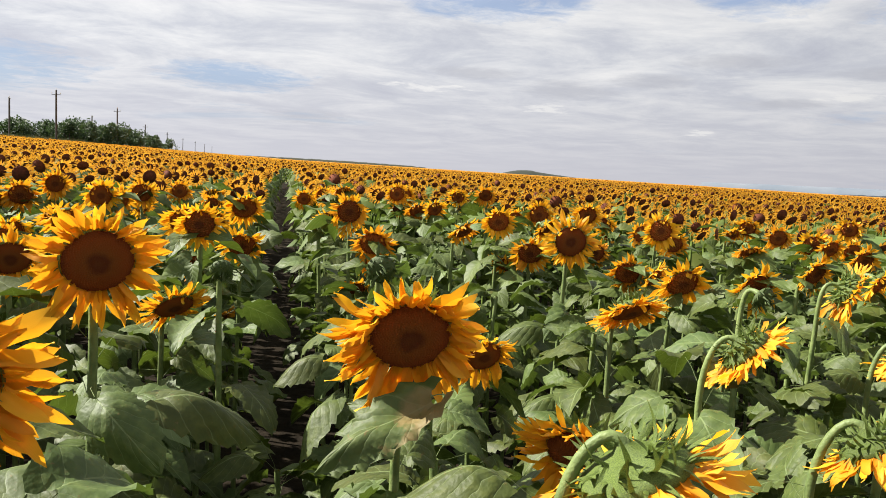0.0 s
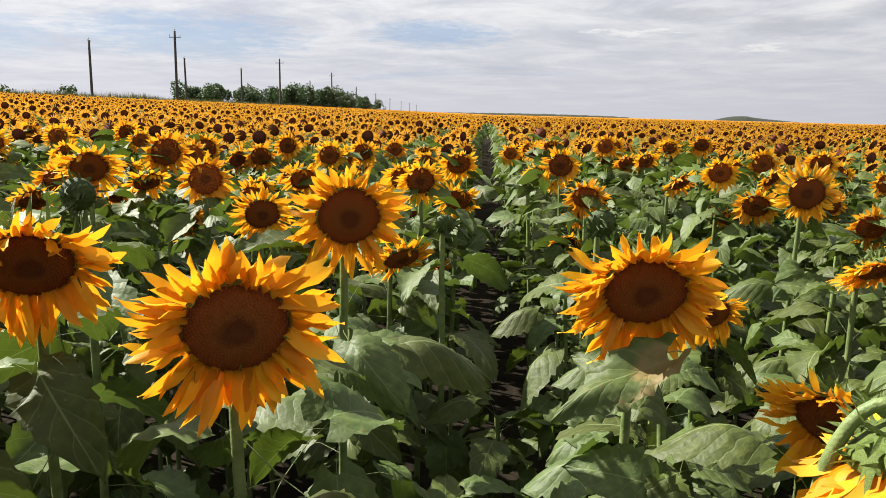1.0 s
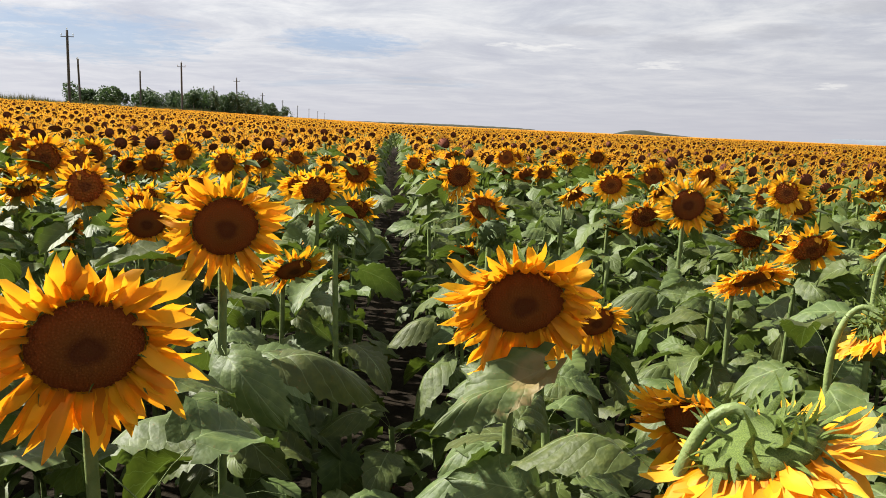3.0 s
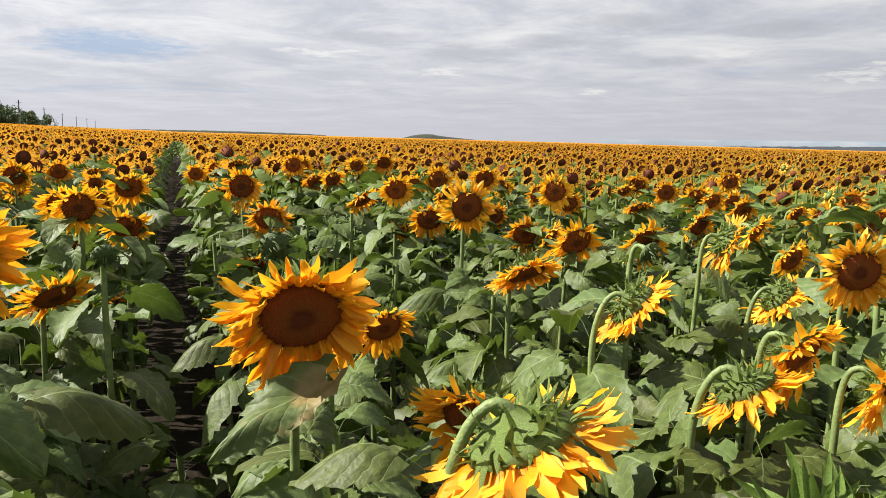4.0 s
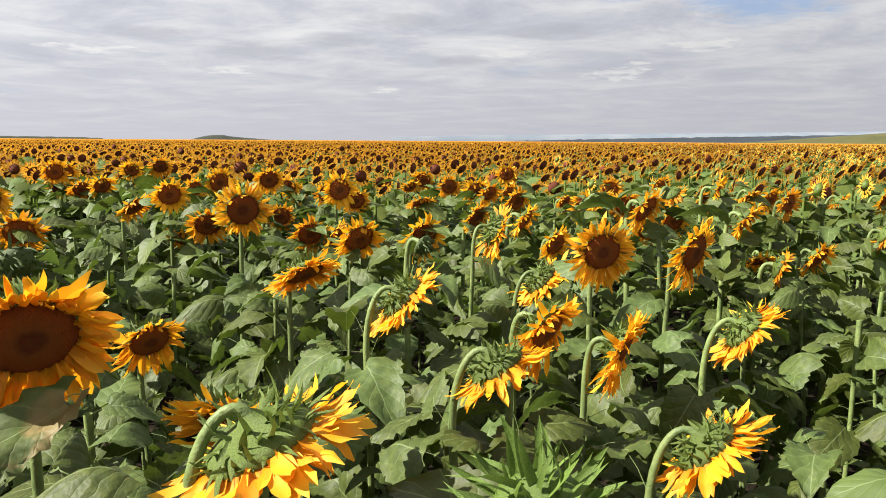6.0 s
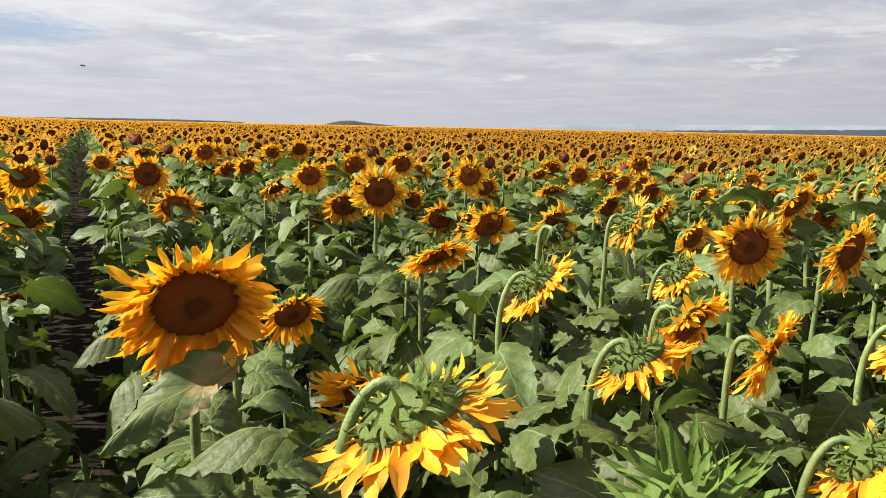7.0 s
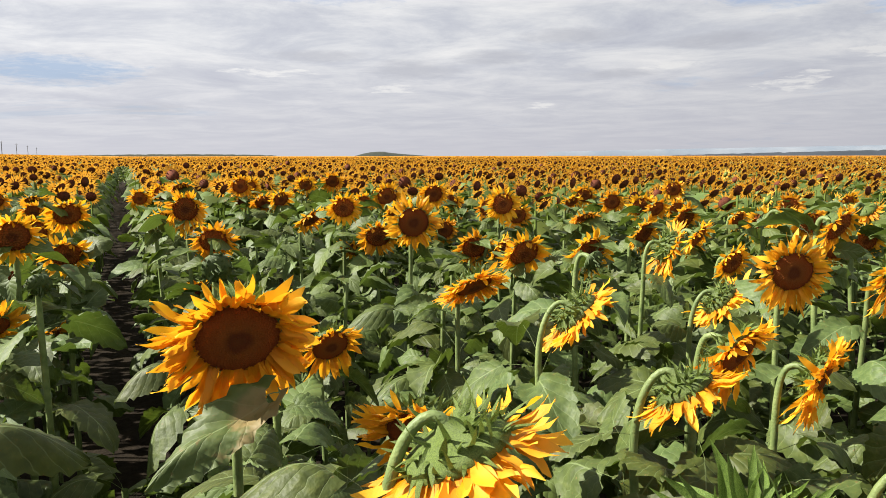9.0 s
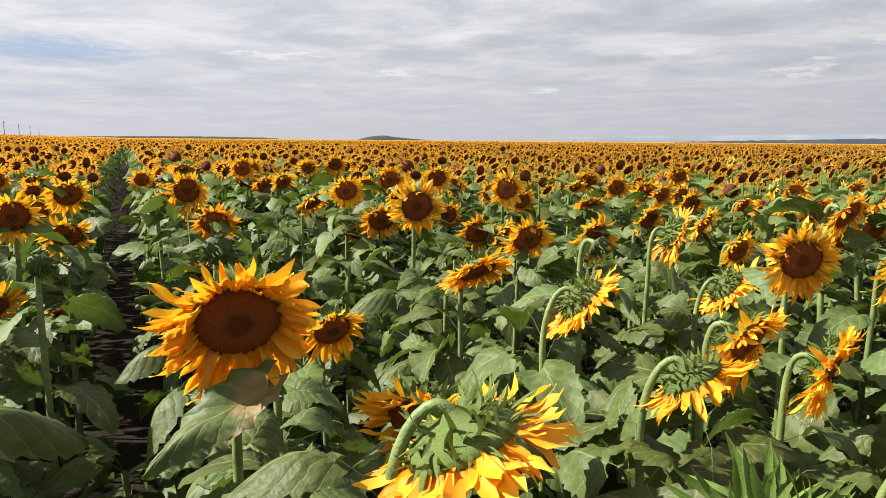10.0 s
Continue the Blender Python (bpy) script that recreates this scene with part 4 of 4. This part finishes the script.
def sector(r0, r1, step, seed, keep=1.0):
    """Places along the rows between two distances, where the camera looks."""
    rs = np.random.RandomState(seed)
    ks = np.arange(int(-36.5 / ROW_STEP), int(r1 / ROW_STEP) + 1)
    xs = ROW0 + ROW_STEP * (ks + 0.5)
    ys = np.arange(-r1, r1, step)
    X, Y = [q.ravel().copy() for q in np.meshgrid(xs, ys)]
    X += rs.normal(0, 0.06 if r0 < 30 else 0.2, len(X)) + np.where(np.abs(X - ROW0) < 0.5, 0.03 * np.sign(X - ROW0), 0.0)
    Y += rs.uniform(-0.09, 0.09, len(X))
    d, az = np.hypot(X - 0.2, Y - 0.33), np.degrees(np.arctan2(X - 0.2, Y - 0.33))
    ok = (d > r0) & (d < r1) & (az > -56) & (az < 80) & (rs.rand(len(X)) < keep)
    X, Y, az = X[ok], Y[ok], az[ok]
    n = len(X)
    Z = ground_arr(X, Y) + 1.49 + rs.normal(0, 0.06, n)
    return np.stack([X, Y, Z, rs.normal(13, 23, n) - 0.45 * np.minimum(az, 25) + 0.3 * np.maximum(az - 25, 0), rs.normal(24, 15, n).clip(-5, 70), rs.uniform(0.048, 0.064, n)], 1)


def plant_far():
    a = [template(24, 12, 13, 2, True, 30 + k) for k in range(5)]
    crowd("sunflower_crowd", sector(NEAR_END, 16, 0.25, 1), a, "dense rows of yellow sunflowers with dark discs", 3)
    b = [template(11, 7, 7, 2, False, 50 + k, 0.98) for k in range(4)]
    crowd("sunflower_crowd", np.concatenate([sector(16, 31, 0.25, 2), sector(31, 48, 0.25, 8)]), b, "sunflowers of the field standing close together", 4)
    c = [template(6, 5, 1, 1, False, 60 + k) for k in range(3)]
    P = sector(48, 180, 0.5, 5, 0.55)
    P[:, 5] *= 1.25
    crowd("sunflower_crowd", P, c, "far sunflowers merging into a yellow band", 6)


# ---- ground and distance ----
def polar_sheet(name, r0, r1, rings, a0, a1, segs, height, mats):
    b = Build()
    rs = [r0 + (r1 - r0) * ((i / rings) ** 2.6) for i in range(rings + 1)]

    def at(i, j):
        a = radians(a0 + (a1 - a0) * j / segs)
        x, y = rs[i] * math.sin(a), rs[i] * math.cos(a)
        return (x, y, height(x, y, rs[i])), (i / rings, j / segs)

    b.grid(rings + 1, segs + 1, at)
    return b.mesh(name, mats)


def canopy_material():
    m = Mat("canopy", 0.8, 0.2)
    f = m.noise(1.4, 5.0, 0.7)
    c = m.ramp(f, [(0.35, (0.05, 0.06, 0.02)), (0.45, (0.25, 0.11, 0.015)), (0.55, (0.52, 0.24, 0.018)), (0.75, (0.68, 0.34, 0.025))])
    m.color(c)
    m.bump(f, 1.0, 0.2)
    return m.m


def far_wood(name, az0, az1, dist, top, mats, label, depth=120.0, jag=0.5, seed=1, segs=120):
    """A long low rise with an uneven crest."""
    b = Build()
    prof = [(0.0, 0.0), (0.06, 0.75), (0.3, 1.0), (0.7, 0.95), (1.0, 0.0)]

    def at(i, j):
        s = j / segs
        a = radians(az0 + (az1 - az0) * s)
        d = dist + depth * prof[i][0]
        x, y = d * math.sin(a), d * math.cos(a)
        n = noise.noise(Vector((s * (az1 - az0) * 2.0, seed, 0))) + 0.6 * noise.noise(Vector((s * (az1 - az0) * 7.0, seed, 3)))
        base = ground_z(x, y) - 1.0
        h = 1.8 + d * math.tan(radians(top(s))) + jag * n
        return (x, y, base + max(h - base, 0.2) * prof[i][1]), (s, i / 4)

    b.grid(5, segs + 1, at)
    return tagged(new(name, b.mesh(name, mats)), label, "hills", kind="structure")


def make_ground():
    def h(x, y, r):
        return ground_z(x, y) + (0.02 * noise.noise(Vector((x * 2, y * 2, 0))) if r < 30 else 0)

    tagged(new("ground", polar_sheet("ground", 0.0, 4600, 70, 0, 360, 96, h, [GROUND])), "crumbly soil under the crop, shade put into its dark colour, grass further out", "ground", kind="structure")

    def canopy(x, y, r):
        return ground_z(x, y) + 1.36 + 0.06 * noise.noise(Vector((x * 0.8, y * 0.8, 0)))

    b = Build()
    rings, segs = 46, 150
    rs = [110 + 790 * (i / rings) ** 2 for i in range(rings + 1)]

    def at(i, j):
        a = radians(-19 + 99 * j / segs)
        x, y = rs[i] * math.sin(a), rs[i] * math.cos(a)
        x = max(x, -37.0)
        return (x, y, canopy(x, y, rs[i])), (0.5, 0.5)

    b.grid(rings + 1, segs + 1, at)
    tagged(new("sunflower_canopy", b.mesh("sunflower_canopy", [canopy_material()])), "yellow top of the sunflower field running to the horizon", "sunflowers", kind="stuff")
    far_wood("treeline", -11, 10.5, 910, lambda s: -0.10 + 0.21 * math.sin(math.pi * min(1, s * 1.0)) ** 0.6, [WOOD], "dark green line of trees at the field's end", 90, 0.5, 2)
    far_wood("backdrop_hill", 16.0, 22.6, 1500, lambda s: -0.30 + 0.41 * (math.sin(1.5708 * min(1, s * 3.2)) if s < 0.4 else max(0.0, 1 - 0.5 * ((s - 0.4) / 0.6) - 0.5 * ((s - 0.4) / 0.6) ** 0.5)), [HILL], "low dark hill on the horizon", 200, 0.3, 5)
    far_wood("backdrop_ridge", 31, 80, 3800, lambda s: -0.08 + 0.36 * s ** 0.6, [FAR_HAZY], "far ridge on the horizon, pale blue haze in its colour", 300, 2.0, 7)
    far_wood("backdrop_woods", 40, 80, 2400, lambda s: -0.42 + 0.40 * min(1, s * 1.7) ** 0.8, [WOODS_HAZY], "dark wooded hills far off, blue haze in their colour", 300, 3.0, 9)
    far_wood("backdrop_slope", 54.5, 84, 700, lambda s: -0.72 + 1.0 * min(1, s * 2.2), [SLOPE], "olive yellow field on a far slope", 250, 0.2, 11)


def ground_material():
    m = Mat("ground", 0.95, 0.04)
    co = m.n("ShaderNodeTexCoord")
    ln = m.n("ShaderNodeVectorMath")
    ln.operation = "LENGTH"
    m.l(co.outputs["Object"], ln.inputs[0])
    # soil is near black, the shade between the rows put into its colour
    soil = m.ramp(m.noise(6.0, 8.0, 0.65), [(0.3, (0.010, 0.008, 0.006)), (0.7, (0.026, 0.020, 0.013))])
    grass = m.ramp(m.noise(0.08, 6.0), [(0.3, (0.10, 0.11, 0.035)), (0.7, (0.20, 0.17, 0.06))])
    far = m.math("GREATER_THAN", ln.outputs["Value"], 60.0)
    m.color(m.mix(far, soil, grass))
    m.bump(m.noise(14.0, 6.0), 0.8, 0.03)
    return m.m


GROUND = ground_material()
WOOD = plain("far_trees", [(0.3, (0.016, 0.019, 0.008)), (0.7, (0.032, 0.032, 0.013))], 0.05, 0.9, 0.8, 1.0)
HILL = plain("far_hill", [(0.3, (0.017, 0.022, 0.015)), (0.7, (0.027, 0.030, 0.020))], 0.02, 0.9, 0.3, 1.0)
# the blue of ridge and woods is distance haze put into their colour
FAR_HAZY = plain("far_ridge_hazy", [(0.3, (0.13, 0.16, 0.20)), (0.7, (0.19, 0.21, 0.24))], 0.006, 0.9, 0.1, 1.0)
WOODS_HAZY = plain("far_woods_hazy", [(0.3, (0.016, 0.022, 0.029)), (0.7, (0.029, 0.036, 0.045))], 0.008, 0.9, 0.1, 1.0)
SLOPE = plain("far_slope", [(0.3, (0.040, 0.042, 0.013)), (0.7, (0.072, 0.066, 0.020))], 0.03, 0.9, 0.2, 0.5)


# ---- poles, bushes ----
def pole(x, y, height, arm):
    root = tagged(new("utility_pole"), "dark weathered wooden utility pole" + (" with a crossarm" if arm else ""), "utility pole", "poles along the field's edge")
    g = ground_z(x, y)
    root.location = (x, y, g - 0.3)
    r = random.Random(int(y))
    b = Build()
    lx, ly = r.uniform(-0.012, 0.012) * height, r.uniform(-0.01, 0.01) * height
    b.tube([(lx * s, ly * s, s * (height + 0.3)) for s in (0, 0.3, 0.6, 0.9, 1.0)], [0.19, 0.175, 0.16, 0.145, 0.14], 10)
    part("post", b.mesh("post", [POLE]), root)
    top = Vector((lx, ly, height + 0.3))
    if arm:
        b = Build()
        b.tube([top + Vector((-0.75, 0, -0.75)), top + Vector((0.75, 0, -0.75))], [0.06, 0.06], 4)
        part("crossarm", b.mesh("crossarm", [POLE]), root)
        spots = [(-0.68, -0.68), (0.68, -0.68), (0, 0.0)]
    else:
        spots = [(-0.16, -0.15), (0.16, -0.3), (0, 0)]
    for ix, iz in spots:
        b = Build()
        p = top + Vector((ix, 0, iz))
        b.tube([p, p + Vector((0, 0, 0.12)), p + Vector((0, 0, 0.16)), p + Vector((0, 0, 0.26)), p + Vector((0, 0, 0.3))], [0.02, 0.025, 0.065, 0.055, 0.02], 8)
        part("insulator", b.mesh("insulator", [CERAMIC]), root, None, "pale porcelain insulator")


def bush(x, y, height, width, clumps, seed, name="bush", label="dense dark green bush at the field's edge"):
    """Short trunk, limbs and a crown of many small leaf clumps with gaps."""
    r = random.Random(seed)
    root = tagged(new(name), label, name, "bushes along the field's edge")
    g = ground_z(x, y)
    root.location = (x, y, g - 0.1)
    b = Build()
    ends = []
    b.tube([(0, 0, 0), (0.05, 0.02, height * 0.2), (0.1, 0, height * 0.45)], [height * 0.035, height * 0.028, height * 0.018], 7)
    for k in range(9):
        a, up = r.uniform(0, 6.28), r.uniform(0.35, 0.85)
        e = Vector((math.cos(a) * width * 0.4 * r.uniform(0.4, 1), math.sin(a) * width * 0.4 * r.uniform(0.4, 1), height * up))
        b.tube([(0, 0, height * 0.12), e * 0.5 + Vector((0, 0, height * 0.1)), e], [height * 0.02, height * 0.012, height * 0.004], 5)
        ends.append(e)
    part("trunk", b.mesh("trunk", [BARK]), root)
    b = Build()
    lobes = [(Vector((r.uniform(-0.38, 0.38) * width, r.uniform(-0.3, 0.3) * width, height * r.uniform(0.3, 0.82))), r.uniform(0.16, 0.3)) for _ in range(10)] + [(e, 0.16) for e in ends]
    for k in range(clumps):
        c, rad = r.choice(lobes)
        d = Vector((r.gauss(0, 1), r.gauss(0, 1), r.gauss(0, 1))).normalized() * rad * min(width, height * 1.3) * r.uniform(0.55, 1.08)
        p = c + d
        if p.z < 0.1:
            continue
        s = r.uniform(0.16, 0.34) * (height / 5) ** 0.5
        u = Vector((r.gauss(0, 1), r.gauss(0, 1), r.gauss(0, 1))).normalized()
        v = u.orthogonal().normalized()
        o = len(b.v)
        w = u.cross(v)
        b.v += [p - u * s, p + v * s * 0.55 + w * s * 0.15, p + u * s, p - v * s * 0.55 + w * s * 0.15]
        b.uv += [(0, 0)] * 4
        b.f += [(o, o + 1, o + 2), (o, o + 2, o + 3)]
        b.s += [0, 0]
    part("crown", b.mesh("crown", [BUSH_LEAF], False), root)


def verge():
    """Tall dry grass and weeds on the bank beyond the field."""
    r = random.Random(31)
    b = Build()
    for k in range(30000):
        y = 18 + 240 * r.random() ** 1.5
        x = -37.6 - abs(r.gauss(0, 5.0))
        h = r.uniform(0.45, 1.0) * (1.0 + 0.5 * noise.noise(Vector((x * 0.2, y * 0.12, 0))))
        g = ground_z(x, y) + 1.1 * min(1.0, (-37.6 - x) / 2.5)
        a = r.uniform(0, 6.28)
        w = r.uniform(0.03, 0.09)
        o = len(b.v)
        q = Vector((x, y, g - 1.1))
        lean = Vector((r.gauss(0, 0.2), r.gauss(0, 0.2), h + 1.1))
        dv = Vector((math.cos(a) * w, math.sin(a) * w, 0))
        b.v += [q - dv, q + dv, q + lean * 0.6 + dv * 0.8, q + lean]
        b.uv += [(0, 0)] * 4
        b.f += [(o, o + 1, o + 2), (o, o + 2, o + 3)]
        b.s += [0, 0]
    tagged(new("verge_grass", b.mesh("verge_grass", [GRASS], False)), "tall dry olive grass on the bank beside the field", "grass", kind="stuff")


make_ground()
verge()
for px, py in ((-39, 93), (-39, 140), (-39, 187), (-44, 250), (-51, 340), (-62, 472), (-67, 576), (-73, 696), (-83, 866)):
    pole(px, py, 10.0 if py < 200 else 8.6, True)
for py in (61, 93, 123, 151, 179, 210):
    pole(-50.0, py, 8.4, False)
for bx, by, bh, bw, bn, bs in ((-58, 150, 4.6, 9, 2600, 1), (-56, 165, 5.0, 10, 2600, 2), (-51, 172, 4.2, 9, 2200, 3), (-47, 178, 5.6, 11, 3000, 4), (-44, 188, 5.8, 12, 3000, 5),
                               (-41, 196, 5.2, 11, 2600, 6), (-43, 210, 5.0, 12, 2600, 7), (-40, 222, 4.6, 11, 2200, 8), (-63, 158, 4.0, 8, 2000, 9), (-40, 240, 4.4, 12, 2000, 10)):
    bush(bx, by, bh * 1.08, bw * 1.25, int(bn * 1.8), 100 + bs)
for bx, by, bh, bw, bn, bs in ((-44, 36, 1.8, 2.5, 500, 1), (-43, 42, 2.2, 3, 600, 2), (-45, 47, 1.8, 3, 500, 3), (-44, 52, 2.1, 3.2, 600, 4), (-46, 56, 2.4, 4, 800, 5), (-45, 61, 2.0, 3, 500, 6),
                               (-44, 66, 1.7, 2.6, 400, 7), (-48, 84, 2.3, 2.2, 400, 8), (-47, 40, 1.9, 3, 500, 9)):
    bush(bx, by, bh + 0.7, bw, bn // 2, 200 + bs, "shrub", "thin weedy shrub among dry grass")
plant_mid()
plant_far()


# ---- honey bees ----
BEE_BODY = plain("bee_body", [(0.4, (0.025, 0.016, 0.008)), (0.6, (0.20, 0.11, 0.02))], 400.0, 0.6, 0.3)
BEE_WING = plain("bee_wing", [(0.3, (0.30, 0.28, 0.24)), (0.7, (0.42, 0.40, 0.36))], 300.0, 0.3, 0.1, thin=0.5)


def bee():
    """A small bee, its head towards +y."""
    root = tagged(new("bee"), "small brown honey bee flying over the field", "bee")
    b = Build()
    b.tube([(0, -0.0075, -0.001), (0, -0.006, -0.0005), (0, -0.003, 0), (0, 0, 0.0004), (0, 0.002, 0.0006)], [0.0004, 0.0018, 0.0025, 0.0021, 0.001], 8)
    part("abdomen", b.mesh("abdomen", [BEE_BODY]), root)
    b = Build()
    b.tube([(0, 0.0018, 0.0006), (0, 0.003, 0.001), (0, 0.0045, 0.001), (0, 0.0058, 0.0006)], [0.001, 0.0021, 0.0021, 0.0008], 8)
    part("thorax", b.mesh("thorax", [BEE_BODY]), root)
    b = Build()
    b.tube([(0, 0.0056, 0.0005), (0, 0.0065, 0.0004), (0, 0.0078, 0), (0, 0.0084, -0.0004)], [0.0006, 0.0015, 0.0014, 0.0004], 8)
    part("head", b.mesh("head", [BEE_BODY]), root)
    for side in (-1, 1):
        b = Build()
        b.grid(5, 3, lambda i, j: ((side * (0.001 + 0.0085 * i / 4), 0.004 - 0.002 * i / 4 + (j - 1) * 0.0017 * math.sin(math.pi * (0.15 + 0.8 * i / 4)), 0.0028 + 0.002 * i / 4 + 0.0003 * (j % 2)), (0.5, 0.5)))
        part("wing", b.mesh("wing", [BEE_WING]), root)
    return root


BEE_ONE, BEE_TWO = bee(), bee()


def motions():
    one = [
        (0.0, (-0.332, 2.343, 2.177)),
        (0.1, (-0.034, 2.393, 2.188)),
        (0.2, (0.313, 2.400, 2.163)),
        (0.3, (0.648, 2.357, 2.082)),
        (0.6, (1.653, 2.228, 1.838)),
        (2.0, (3.999, 1.925, 1.769)),
        (10.0, (20.648, -22.643, 5.082)),
    ]
    two = [
        (0.0, (17.147, -16.577, 3.866)),
        (5.5, (7.147, -4.577, 2.266)),
        (6.3, (2.920, 0.378, 1.821)),
        (6.6, (2.147, 1.423, 1.866)),
        (6.7, (1.889, 1.771, 1.882)),
        (6.8, (1.464, 2.136, 1.919)),
        (6.9, (0.908, 2.401, 1.956)),
        (7.0, (0.240, 2.507, 1.943)),
        (7.3, (-1.763, 2.824, 1.903)),
        (8.5, (-6.438, 1.564, 2.209)),
        (10.0, (-9.109, -4.013, 2.755)),
    ]
    walk(BEE_ONE, [(t, pose(*p, 0, 0, -80)) for t, p in one])
    walk(BEE_TWO, [(t, pose(*p, 0, 0, 50)) for t, p in two])


motions()
